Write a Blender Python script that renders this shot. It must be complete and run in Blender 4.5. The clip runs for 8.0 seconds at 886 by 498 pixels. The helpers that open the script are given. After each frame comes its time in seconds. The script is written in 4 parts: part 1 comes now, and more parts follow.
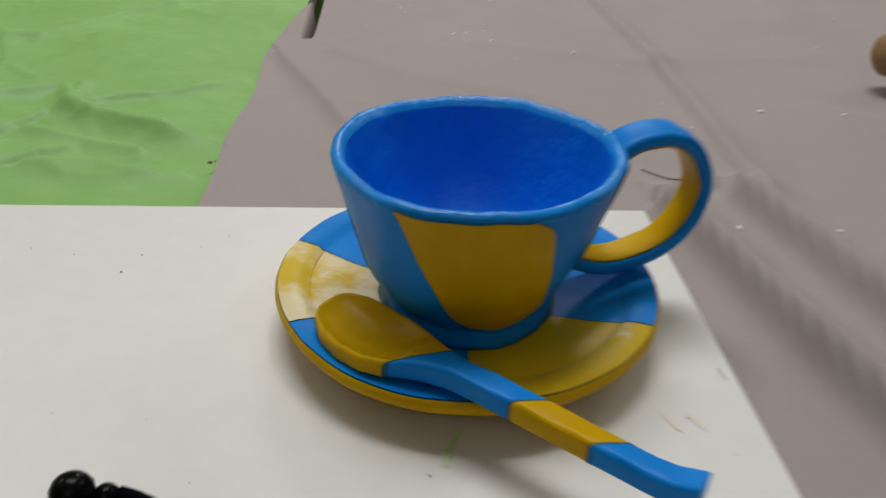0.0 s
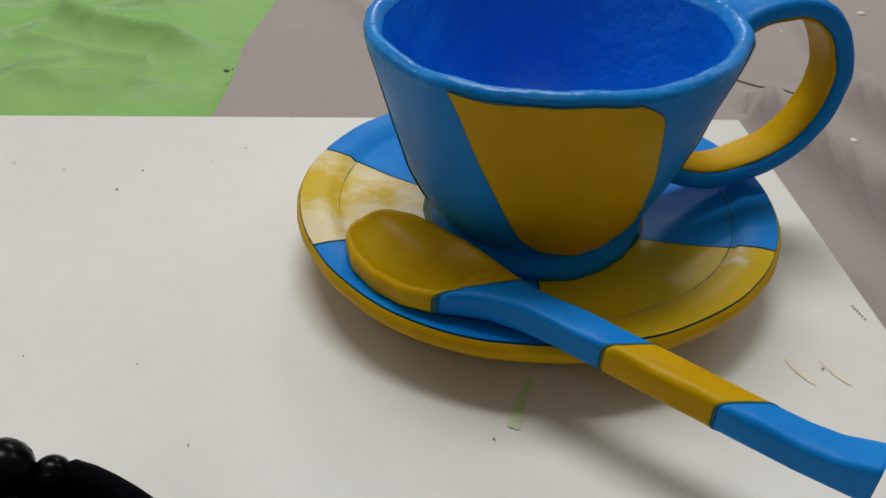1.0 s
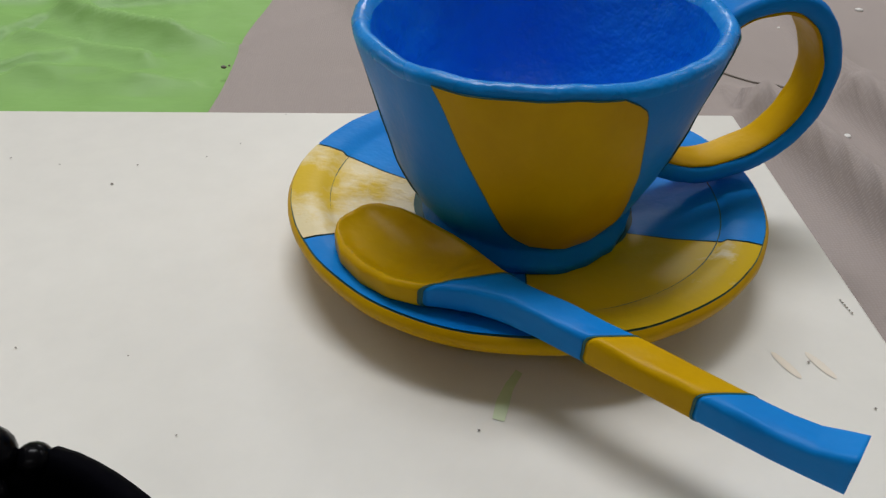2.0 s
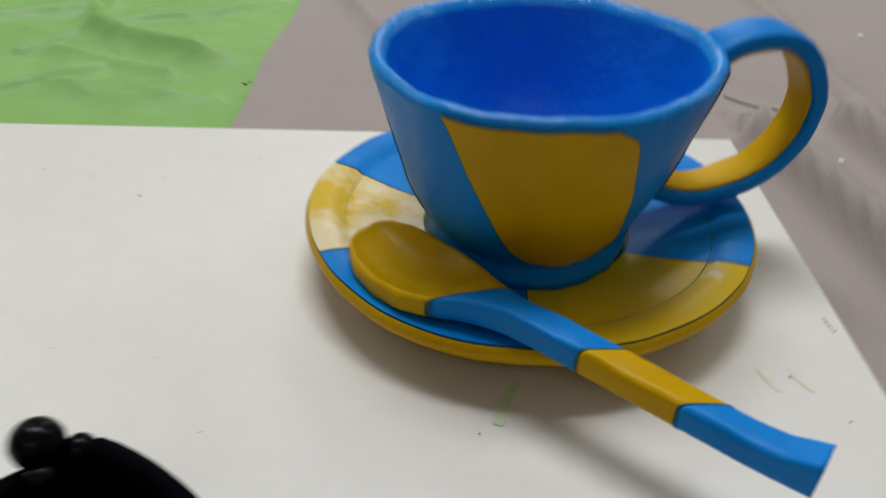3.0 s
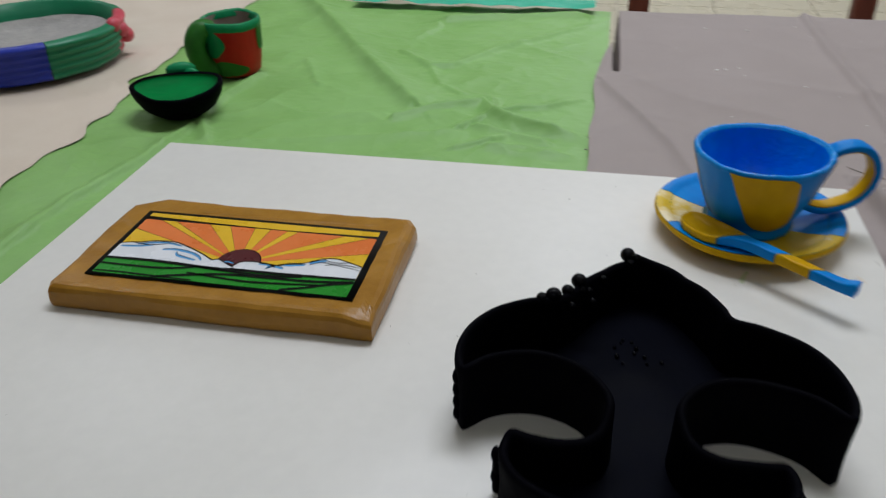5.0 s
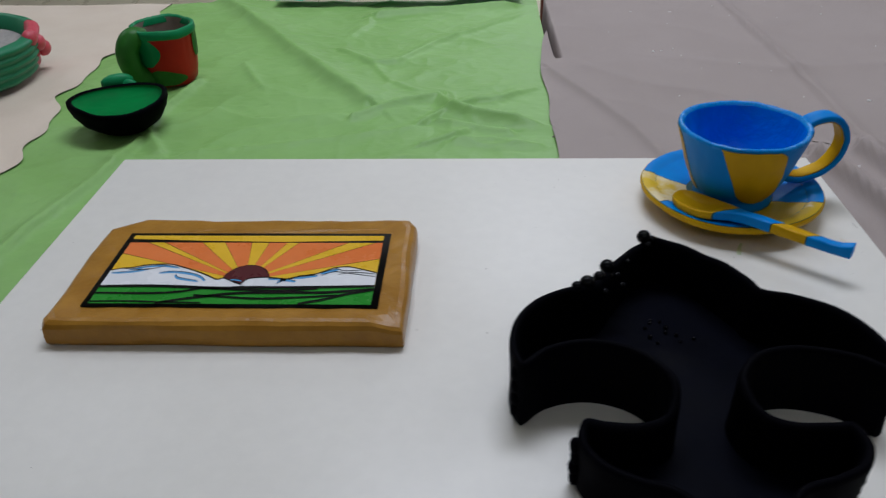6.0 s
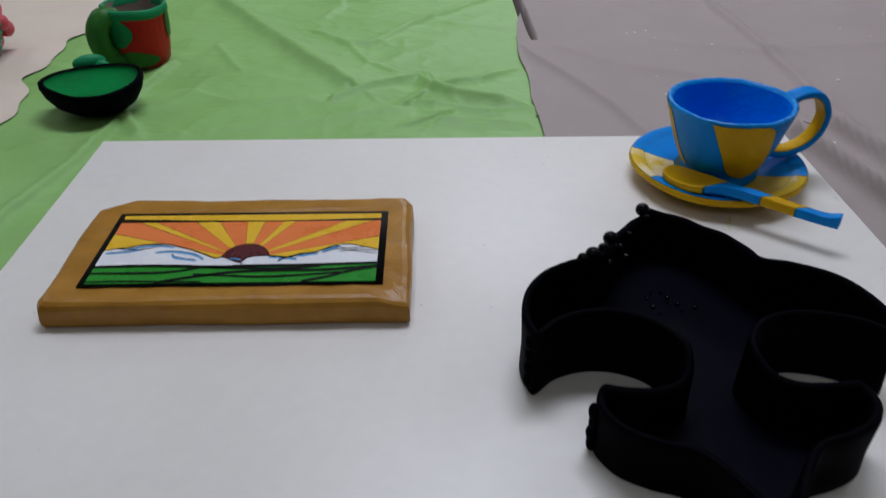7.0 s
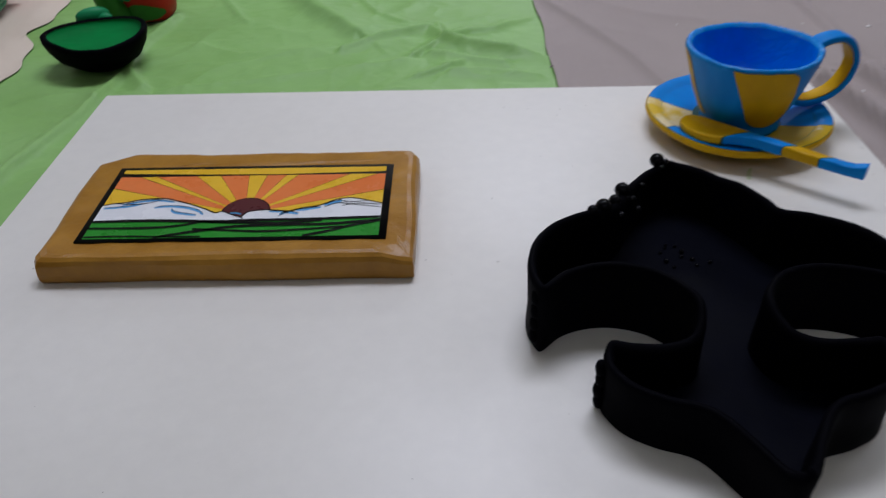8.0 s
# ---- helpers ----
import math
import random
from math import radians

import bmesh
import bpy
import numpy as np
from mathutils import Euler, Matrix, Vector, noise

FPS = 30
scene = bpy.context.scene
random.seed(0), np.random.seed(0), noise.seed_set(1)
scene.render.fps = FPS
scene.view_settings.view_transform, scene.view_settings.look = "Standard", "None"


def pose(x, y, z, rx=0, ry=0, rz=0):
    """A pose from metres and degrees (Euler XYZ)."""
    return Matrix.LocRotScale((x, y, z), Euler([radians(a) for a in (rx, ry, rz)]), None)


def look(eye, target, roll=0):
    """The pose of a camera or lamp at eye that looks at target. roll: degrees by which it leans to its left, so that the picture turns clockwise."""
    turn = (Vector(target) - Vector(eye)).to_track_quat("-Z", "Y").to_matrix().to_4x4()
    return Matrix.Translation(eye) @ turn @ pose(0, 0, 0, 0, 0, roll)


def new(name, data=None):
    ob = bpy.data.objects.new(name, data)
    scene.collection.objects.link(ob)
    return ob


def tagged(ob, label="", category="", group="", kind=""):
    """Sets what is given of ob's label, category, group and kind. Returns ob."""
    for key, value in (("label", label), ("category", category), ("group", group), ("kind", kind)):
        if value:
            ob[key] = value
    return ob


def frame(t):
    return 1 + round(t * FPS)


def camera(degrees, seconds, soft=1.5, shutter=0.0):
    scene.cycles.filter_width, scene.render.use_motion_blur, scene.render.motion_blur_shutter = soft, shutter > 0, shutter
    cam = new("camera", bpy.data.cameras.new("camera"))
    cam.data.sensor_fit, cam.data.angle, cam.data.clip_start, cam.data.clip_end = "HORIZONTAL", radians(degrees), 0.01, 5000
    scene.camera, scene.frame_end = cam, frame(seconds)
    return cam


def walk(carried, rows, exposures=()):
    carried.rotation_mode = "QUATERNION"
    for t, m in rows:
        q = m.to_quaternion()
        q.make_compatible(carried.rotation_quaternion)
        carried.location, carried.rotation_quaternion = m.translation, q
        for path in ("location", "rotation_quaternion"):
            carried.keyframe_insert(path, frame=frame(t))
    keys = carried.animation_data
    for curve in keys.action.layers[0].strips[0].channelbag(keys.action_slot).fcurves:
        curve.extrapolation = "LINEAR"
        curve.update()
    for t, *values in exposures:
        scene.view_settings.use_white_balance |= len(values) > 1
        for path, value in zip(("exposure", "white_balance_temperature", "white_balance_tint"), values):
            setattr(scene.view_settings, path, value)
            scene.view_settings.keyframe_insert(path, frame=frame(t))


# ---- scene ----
cam = camera(59.1, 8.0, soft=1.3, shutter=0.9)
PATH = [
    (0, (0.552, -0.355, 0.962), (0.662, 1.349, -0.079), 2.3),
    (0.5, (0.546, -0.315, 0.929), (0.595, 1.373, -0.142), 1.4),
    (1, (0.547, -0.31, 0.921), (0.569, 1.317, -0.242), 0.7),
    (1.5, (0.548, -0.31, 0.921), (0.564, 1.309, -0.252), 0.5),
    (1.7, (0.55, -0.311, 0.921), (0.559, 1.31, -0.251), 0.4),
    (2.8, (0.553, -0.315, 0.921), (0.567, 1.319, -0.232), 0.8),
    (3, (0.553, -0.324, 0.932), (0.534, 1.313, -0.217), 1.0),
    (3.5, (0.516, -0.396, 0.984), (0.484, 1.255, -0.145), 3.2),
    (4, (0.489, -0.52, 1.057), (0.383, 1.121, -0.08), 2.9),
    (4.5, (0.47, -0.632, 1.081), (0.147, 1.043, 0.037), 0.1),
    (4.7, (0.467, -0.663, 1.09), (0.045, 0.993, 0.052), -2.0),
    (5, (0.448, -0.702, 1.11), (0.092, 0.961, 0.056), -1.3),
    (5.2, (0.431, -0.717, 1.119), (0.166, 0.951, 0.048), -0.6),
    (6.3, (0.34, -0.702, 1.106), (0.286, 0.985, 0.033), -1.5),
    (6.5, (0.331, -0.701, 1.102), (0.31, 0.989, 0.033), -0.9),
    (7, (0.326, -0.713, 1.105), (0.351, 0.959, 0.007), -0.2),
    (7.5, (0.329, -0.723, 1.101), (0.36, 0.926, -0.03), -0.2),
    (8, (0.337, -0.701, 1.091), (0.306, 0.913, -0.089), -1.5),
]
walk(cam, [(t, look(eye, target, roll)) for t, eye, target, roll in PATH],
     [(0.0, -0.34, 6500, 13), (1.5, -0.28, 6520, 13), (3.0, -0.21, 6440, 13), (3.5, -0.43, 6400, 15), (4.0, -0.42, 6300, 20), (4.5, -0.36, 6160, 19), (5.0, -0.35, 6110, 13), (6.5, -0.53, 5880, 17), (8.0, -0.51, 5900, 20)])

# ---- world and light ----
world = bpy.data.worlds.new("room_air")
world.use_nodes = True
scene.world = world
world.node_tree.nodes["Background"].inputs[0].default_value = (0.9, 0.95, 1.0, 1)
world.node_tree.nodes["Background"].inputs[1].default_value = 0.02

BOARD = 0.77      # top of the white board
CLOTH = 0.757     # top of the cloths
CEIL = 2.75
# First two lamps follow sheen and shadows; the other three are added fill.
LAMPS = [(0.95, 3.8, 44), (0.45, 0.50, 33), (-1.9, 1.3, 13), (2.6, 1.3, 13), (0.45, -2.0, 6)]
for lx, ly, watts in LAMPS:
    data = bpy.data.lights.new("ceiling_key_fill_light", "AREA")
    data.shape, data.size, data.size_y, data.energy = "RECTANGLE", 1.15, 0.5, watts
    data.color = (0.93, 0.965, 1.0)
    ob = new("ceiling_key_fill_light", data)
    ob.matrix_world = pose(lx, ly, CEIL - 0.075)


# ---- materials ----
def mix(nt, fac, a, b):
    n = nt.nodes.new("ShaderNodeMix")
    n.data_type = "RGBA"
    for sock, v in ((n.inputs[0], fac), (n.inputs[6], a), (n.inputs[7], b)):
        if isinstance(v, (int, float)):
            sock.default_value = v
        elif isinstance(v, tuple):
            sock.default_value = (*v, 1) if len(v) == 3 else v
        else:
            nt.links.new(v, sock)
    return n.outputs[2]


def noise_tex(nt, scale, detail=4, rough=0.55, stretch=(1, 1, 1)):
    co = nt.nodes.new("ShaderNodeTexCoord")
    mp = nt.nodes.new("ShaderNodeMapping")
    mp.inputs["Scale"].default_value = stretch
    nt.links.new(co.outputs["Object"], mp.inputs[0])
    n = nt.nodes.new("ShaderNodeTexNoise")
    n.inputs["Scale"].default_value, n.inputs["Detail"].default_value, n.inputs["Roughness"].default_value = scale, detail, rough
    nt.links.new(mp.outputs[0], n.inputs["Vector"])
    return n.outputs["Fac"]


def ramp(nt, fac, lo, hi):
    n = nt.nodes.new("ShaderNodeMapRange")
    n.inputs[1].default_value, n.inputs[2].default_value = lo, hi
    nt.links.new(fac, n.inputs[0])
    return n.outputs[0]


def bump(nt, height, strength, dist):
    n = nt.nodes.new("ShaderNodeBump")
    n.inputs["Strength"].default_value, n.inputs["Distance"].default_value = strength, dist
    nt.links.new(height, n.inputs["Height"])
    return n.outputs[0]


def material(name, base, dark=None, rough=0.5, scale=18, grain=220, bumps=0.15, dist=0.0006, lo=0.35, hi=0.7,
             stretch=(1, 1, 1), rough_var=0.12, spec=0.5, coat=0.0, metal=0.0):
    """A surface with blotches at one scale and grain at another, in colour, gloss and relief."""
    m = bpy.data.materials.new(name)
    m.use_nodes = True
    nt = m.node_tree
    p = nt.nodes["Principled BSDF"]
    dark = dark or tuple(c * 0.8 for c in base)
    big = ramp(nt, noise_tex(nt, scale, 5, 0.6, stretch), lo, hi)
    fine = noise_tex(nt, grain, 3, 0.6, stretch)
    col = mix(nt, big, dark, base)
    shade = mix(nt, ramp(nt, fine, 0.3, 0.7), tuple(c * 0.9 for c in base), base)
    col = mix(nt, 0.35, col, shade)
    nt.links.new(col, p.inputs["Base Color"])
    r = nt.nodes.new("ShaderNodeMath")
    r.operation = "MULTIPLY_ADD"
    nt.links.new(big, r.inputs[0])
    r.inputs[1].default_value, r.inputs[2].default_value = rough_var, rough - rough_var / 2
    nt.links.new(r.outputs[0], p.inputs["Roughness"])
    p.inputs["Specular IOR Level"].default_value = spec
    p.inputs["Coat Weight"].default_value = coat
    p.inputs["Coat Roughness"].default_value = 0.25
    p.inputs["Metallic"].default_value = metal
    if bumps:
        add = nt.nodes.new("ShaderNodeMath")
        add.operation = "MULTIPLY_ADD"
        nt.links.new(big, add.inputs[0])
        add.inputs[1].default_value = 0.6
        nt.links.new(fine, add.inputs[2])
        nt.links.new(bump(nt, add.outputs[0], bumps, dist), p.inputs["Normal"])
    return m


M = {}
M["board"] = material("cream_laminate", (0.78, 0.76, 0.70), (0.74, 0.715, 0.65), 0.42, 5, 90, 0.04, 0.0004, 0.3, 0.75)
M["board_edge"] = material("board_edge", (0.55, 0.46, 0.33), None, 0.6)
M["blue"] = material("blue_glaze", (0.0, 0.238, 0.69), (0.0, 0.170, 0.57), 0.42, 30, 110, 0.28, 0.0012, spec=0.13)
M["blue_rim"] = material("glossy_blue_glaze", (0.0, 0.255, 0.72), (0.0, 0.185, 0.60), 0.28, 45, 120, 0.35, 0.002, spec=0.28)
M["blue_in"] = material("deep_blue_glaze", (0.0, 0.215, 0.80), (0.0, 0.165, 0.72), 0.34, 30, 120, 0.4, 0.0016, spec=0.35)
M["yellow"] = material("yellow_glaze", (0.63, 0.370, 0.0), (0.48, 0.258, 0.0), 0.36, 26, 110, 0.28, 0.0012, spec=0.09)
M["yellow_worn"] = material("worn_yellow_glaze", (0.64, 0.42, 0.0), (0.80, 0.74, 0.56), 0.36, 38, 150, 0.25, 0.001, 0.37, 0.46, spec=0.2)
M["yellow_thin"] = material("thin_yellow_glaze", (0.66, 0.45, 0.02), (0.80, 0.74, 0.56), 0.36, 38, 150, 0.25, 0.001, 0.46, 0.60, spec=0.2)
M["line"] = material("dark_incised_line", (0.010, 0.095, 0.085), None, 0.6)
M["black"] = material("black_clay", (0.0008, 0.0008, 0.0022), (0.0004, 0.0004, 0.0012), 0.66, 40, 160, 0.2, 0.001, spec=0.024)
M["black_gloss"] = material("black_glass_bead", (0.002, 0.002, 0.003), None, 0.25, 40, 300, 0.05, 0.0004, spec=0.1)
# Blue in this base colour stands in for a bluish sheen on black clay.
M["navy"] = material("black_clay_blue_sheen", (0.0010, 0.0014, 0.0050), (0.0005, 0.0008, 0.0026), 0.55, 40, 160, 0.2, 0.001, spec=0.03)
M["ink"] = material("black_paint_line", (0.003, 0.003, 0.003), None, 0.4, spec=0.10)
M["frame"] = material("ochre_brown_clay", (0.42, 0.205, 0.022), (0.23, 0.095, 0.006), 0.34, 42, 150, 0.3, 0.0014, 0.3, 0.72, spec=0.3)
M["orange"] = material("orange_glaze", (0.78, 0.215, 0.055), (0.70, 0.16, 0.03), 0.3, 30, bumps=0.08, spec=0.25)
M["sunyellow"] = material("sun_yellow_glaze", (0.80, 0.50, 0.03), (0.68, 0.40, 0.01), 0.3, 30, bumps=0.08, spec=0.25)
M["maroon"] = material("maroon_glaze", (0.095, 0.018, 0.022), None, 0.3, 30, bumps=0.08, spec=0.25)
M["white"] = material("white_glaze", (0.78, 0.79, 0.80), (0.70, 0.72, 0.74), 0.28, 30, bumps=0.08, spec=0.25)
M["sky"] = material("sky_blue_glaze", (0.08, 0.29, 0.58), (0.13, 0.38, 0.66), 0.3, 30, bumps=0.08, spec=0.25)
M["hill"] = material("hill_green_glaze", (0.022, 0.27, 0.022), (0.016, 0.20, 0.016), 0.3, 30, bumps=0.08, spec=0.25)
M["leaf"] = material("leaf_green_glaze", (0.035, 0.17, 0.022), (0.014, 0.085, 0.013), 0.4, 30, 200, 0.3, spec=0.2)
M["teal"] = material("turquoise_green_glaze", (0.008, 0.24, 0.085), (0.006, 0.17, 0.06), 0.4, 30, spec=0.2)
M["red"] = material("red_glaze", (0.50, 0.014, 0.008), (0.38, 0.010, 0.006), 0.4, 30, spec=0.2)
M["bowl_in"] = material("emerald_glaze", (0.003, 0.21, 0.045), (0.002, 0.13, 0.028), 0.6, 30, spec=0.05)
M["mug_in"] = material("greyish_clay", (0.30, 0.24, 0.20), None, 0.6, 30)
M["coil_blue"] = material("royal_blue_paint", (0.01, 0.03, 0.36), None, 0.45, 40)
M["coil_green"] = material("bottle_green_paint", (0.008, 0.20, 0.085), None, 0.45, 40)
M["coil_pink"] = material("coral_pink_paint", (0.62, 0.07, 0.10), None, 0.45, 40)
M["pebble"] = material("pale_grey_clay", (0.42, 0.39, 0.36), (0.26, 0.25, 0.23), 0.6, 70, 260, 0.5, 0.002)
M["wood"] = material("brown_wood", (0.33, 0.19, 0.08), (0.22, 0.115, 0.04), 0.5, 30, 200, 0.2, 0.0006, stretch=(1, 8, 8))
M["redwood"] = material("red_brown_wood", (0.17, 0.042, 0.02), (0.10, 0.022, 0.012), 0.4, 12, 120, 0.2, stretch=(6, 6, 1))
M["cream"] = material("cream_canvas", (0.66, 0.57, 0.46), (0.60, 0.50, 0.39), 0.85, 14, 500, 0.35, 0.0008)
M["greytop"] = material("grey_tabletop", (0.55, 0.55, 0.53), None, 0.45)
M["steel"] = material("dark_steel_tube", (0.05, 0.05, 0.055), None, 0.4, metal=0.7)
M["wall"] = material("painted_wall", (0.66, 0.64, 0.58), None, 0.8, 2, 60)
M["ceiling"] = material("ceiling_paint", (0.8, 0.8, 0.78), None, 0.85, 2, 60)
M["tile"] = material("cream_floor_tile", (0.72, 0.66, 0.50), (0.66, 0.59, 0.43), 0.3, 6, 80)
M["grout"] = material("grey_grout", (0.36, 0.32, 0.26), None, 0.8)
M["plaster"] = material("dried_white_slip", (0.75, 0.73, 0.70), None, 0.8)
M["dirt"] = material("dark_specks", (0.24, 0.21, 0.18), None, 0.8)
M["smear_green"] = material("green_paint_smear", (0.50, 0.63, 0.36), (0.66, 0.71, 0.53), 0.5, 60)
M["smear_orange"] = material("orange_paint_smear", (0.77, 0.67, 0.53), (0.775, 0.73, 0.64), 0.5, 60)
M["lampwhite"] = material("white_enamel", (0.8, 0.8, 0.8), None, 0.4)


def plastic_sheet(name, base, dark):
    m = material(name, base, dark, 0.50, 9, 60, 0.25, 0.0012, 0.3, 0.72, spec=0.35)
    nt = m.node_tree
    p = nt.nodes["Principled BSDF"]
    p.inputs["Subsurface Weight"].default_value = 0.0
    wr = noise_tex(nt, 22, 5, 0.55, (0.5, 1.3, 1))
    nt.links.new(bump(nt, wr, 0.35, 0.005), p.inputs["Normal"])
    return m


M["green"] = plastic_sheet("green_plastic_sheet", (0.268, 0.485, 0.150), (0.195, 0.395, 0.088))
M["teal_sheet"] = plastic_sheet("turquoise_plastic_sheet", (0.05, 0.48, 0.30), (0.04, 0.40, 0.25))


def canvas(name, base, dark):
    """A coarse woven drop cloth: two crossing sets of threads."""
    m = material(name, base, dark, 0.9, 7, 420, 0.2, 0.0006, 0.3, 0.75, spec=0.2)
    nt = m.node_tree
    p = nt.nodes["Principled BSDF"]
    co = nt.nodes.new("ShaderNodeTexCoord")
    total = None
    for axis in ("X", "Y"):
        w = nt.nodes.new("ShaderNodeTexWave")
        w.bands_direction = axis
        w.inputs["Scale"].default_value, w.inputs["Distortion"].default_value = 260, 5.0
        w.inputs["Detail"].default_value = 2
        nt.links.new(co.outputs["Object"], w.inputs["Vector"])
        if total is None:
            total = w.outputs["Fac"]
        else:
            a = nt.nodes.new("ShaderNodeMath")
            a.operation = "MULTIPLY"
            nt.links.new(total, a.inputs[0])
            nt.links.new(w.outputs["Fac"], a.inputs[1])
            total = a.outputs[0]
    old = p.inputs["Base Color"].links[0].from_socket
    nt.links.new(mix(nt, ramp(nt, total, 0.0, 0.35), mix(nt, 0.10, old, (0.12, 0.09, 0.07)), old), p.inputs["Base Color"])
    nt.links.new(bump(nt, total, 0.2, 0.0004), p.inputs["Normal"])
    return m


M["beige"] = canvas("beige_drop_cloth", (0.388, 0.335, 0.312), (0.335, 0.284, 0.259))


# ---- building helpers ----
def finish(bm, smooth=True):
    bmesh.ops.recalc_face_normals(bm, faces=bm.faces)
    for f in bm.faces:
        f.smooth = smooth


def mesh_of(name, bm, mat, smooth=True, fix=True):
    if fix:
        finish(bm, smooth)
    else:
        for f in bm.faces:
            f.smooth = smooth
    me = bpy.data.meshes.new(name)
    bm.to_mesh(me)
    bm.free()
    me.materials.append(mat)
    return me


def part(name, bm, mat, parent, label="", smooth=True, fix=True):
    ob = new(name, mesh_of(name, bm, mat, smooth, fix))
    ob.parent = parent
    if label:
        tagged(ob, label)
    return ob


def thing(name, m, label, category, group="", kind=""):
    ob = new(name)
    ob.empty_display_size = 0.02
    ob.matrix_world = m
    return tagged(ob, label, category, group, kind)


def solid(name, bm, mat, label, category="", kind="", smooth=False, group=""):
    return tagged(new(name, mesh_of(name, bm, mat, smooth)), label, category, group, kind)


def box(bm, x0, x1, y0, y1, z0, z1, bevel=0.0, seg=2):
    m = Matrix.LocRotScale(((x0 + x1) / 2, (y0 + y1) / 2, (z0 + z1) / 2), None, (x1 - x0, y1 - y0, z1 - z0))
    made = bmesh.ops.create_cube(bm, size=1, matrix=m)
    if bevel:
        edges = list({e for v in made["verts"] for e in v.link_edges})
        bmesh.ops.bevel(bm, geom=edges, offset=bevel, segments=seg, affect="EDGES", profile=0.5)
    return bm


def grid_faces(bm, rows, wrap=False):
    for a, b in zip(rows, rows[1:]):
        n = len(a)
        for i in range(n if wrap else n - 1):
            j = (i + 1) % n
            quad = [a[i], a[j], b[j], b[i]]
            if len(set(quad)) == 4:
                bm.faces.new(quad)


def spline(points, n, closed=False):
    """Catmull-Rom through the points, n steps a span."""
    pts = [Vector(p) for p in points]
    out, k = [], len(pts)
    spans = k if closed else k - 1
    for i in range(spans):
        if closed:
            p0, p1, p2, p3 = (pts[(i + d) % k] for d in (-1, 0, 1, 2))
        else:
            p0, p1, p2, p3 = pts[max(i - 1, 0)], pts[i], pts[i + 1], pts[min(i + 2, k - 1)]
        for s in range(n):
            t = s / n
            out.append(0.5 * (2 * p1 + (p2 - p0) * t + (2 * p0 - 5 * p1 + 4 * p2 - p3) * t * t + (3 * p1 - p0 - 3 * p2 + p3) * t ** 3))
    if not closed:
        out.append(pts[-1])
    return out


def wobble(a, z, amp, seed):
    big = noise.noise(Vector((math.cos(a) * 1.3 + seed, math.sin(a) * 1.3, z * 22 + seed)))
    return amp * (big + 0.22 * noise.noise(Vector((math.cos(a) * 6 + seed, math.sin(a) * 6, z * 60 + seed))))


def lathe(profile, a0=0.0, a1=360.0, steps=96, amp=0.0, seed=0.0, grow=0.0):
    """A turned surface from (r, z) pairs, hand-shaped by amp metres; grow pushes it outwards."""
    bm = bmesh.new()
    full = a1 - a0 >= 359.9
    rows = []
    for r, z in profile:
        row = []
        for i in range(steps if full else steps + 1):
            a = radians(a0 + (a1 - a0) * i / steps)
            rr = max(r + grow + (wobble(a, z, amp, seed) if r > 0.004 else 0), 0.0005)
            zz = z + (wobble(a, z * 0.2, amp * 0.8, seed + 9) if r > 0.004 else 0)
            row.append(bm.verts.new((rr * math.cos(a), rr * math.sin(a), zz)))
        rows.append(row)
    grid_faces(bm, rows, full)
    return bm


def tube(bm, pts, radius, sides=8, closed=False, taper=None):
    """A round rod along points; parallel frames."""
    pts = [Vector(p) for p in pts]
    rows, n, up = [], len(pts), None
    for i, p in enumerate(pts):
        a = pts[(i - 1) % n] if closed or i else p
        b = pts[(i + 1) % n] if closed or i < n - 1 else p
        d = (b - a).normalized()
        if up is None:
            up = d.orthogonal().normalized()
        up = (up - d * up.dot(d)).normalized()
        side = d.cross(up)
        r = radius * (taper(i / max(n - 1, 1)) if taper else 1)
        rows.append([bm.verts.new(p + r * (math.cos(k * math.tau / sides) * up + math.sin(k * math.tau / sides) * side)) for k in range(sides)])
    if closed:
        rows.append(rows[0])
    grid_faces(bm, rows, True)
    if not closed:
        bm.faces.new(rows[0]), bm.faces.new(rows[-1])
    return bm


def blob(bm, x, y, z, rx, ry, rz, seg=12, turn=0.0):
    bmesh.ops.create_uvsphere(bm, u_segments=seg, v_segments=max(6, seg // 2), radius=1,
                              matrix=Matrix.LocRotScale((x, y, z), Euler((0, 0, turn)), (rx, ry, rz)))
    return bm


def flat(bm, pts, z):
    vs = [bm.verts.new((p[0], p[1], z)) for p in pts]
    f = bm.faces.new(vs)
    if f.calc_area() > 0:
        bmesh.ops.triangulate(bm, faces=[f])
    return bm


# ---- room ----
X0, X1, Y0, Y1 = -3.2, 4.2, -3.4, 5.2
bm = box(bmesh.new(), X0 - 0.12, X1 + 0.12, Y0 - 0.12, Y1 + 0.12, -0.1, -0.006)
floor = solid("floor", bm, M["grout"], "cream tiled floor with grey joints", "floor", "structure")
# Ceiling and walls are unseen, added to close the room and bounce light.
bm = box(bmesh.new(), X0 - 0.12, X1 + 0.12, Y0 - 0.12, Y1 + 0.12, CEIL, CEIL + 0.12)
solid("ceiling", bm, M["ceiling"], "unseen white ceiling added to bounce light", "ceiling", "structure")
for nm, b in (("wall_north", (X0, X1, Y1, Y1 + 0.12)), ("wall_south", (X0, X1, Y0 - 0.12, Y0)),
              ("wall_west", (X0 - 0.12, X0, Y0 - 0.12, Y1 + 0.12)), ("wall_east", (X1, X1 + 0.12, Y0 - 0.12, Y1 + 0.12))):
    solid(nm, box(bmesh.new(), *b, -0.006, CEIL), M["wall"], "unseen off-white wall added to bounce light", "wall", "structure")
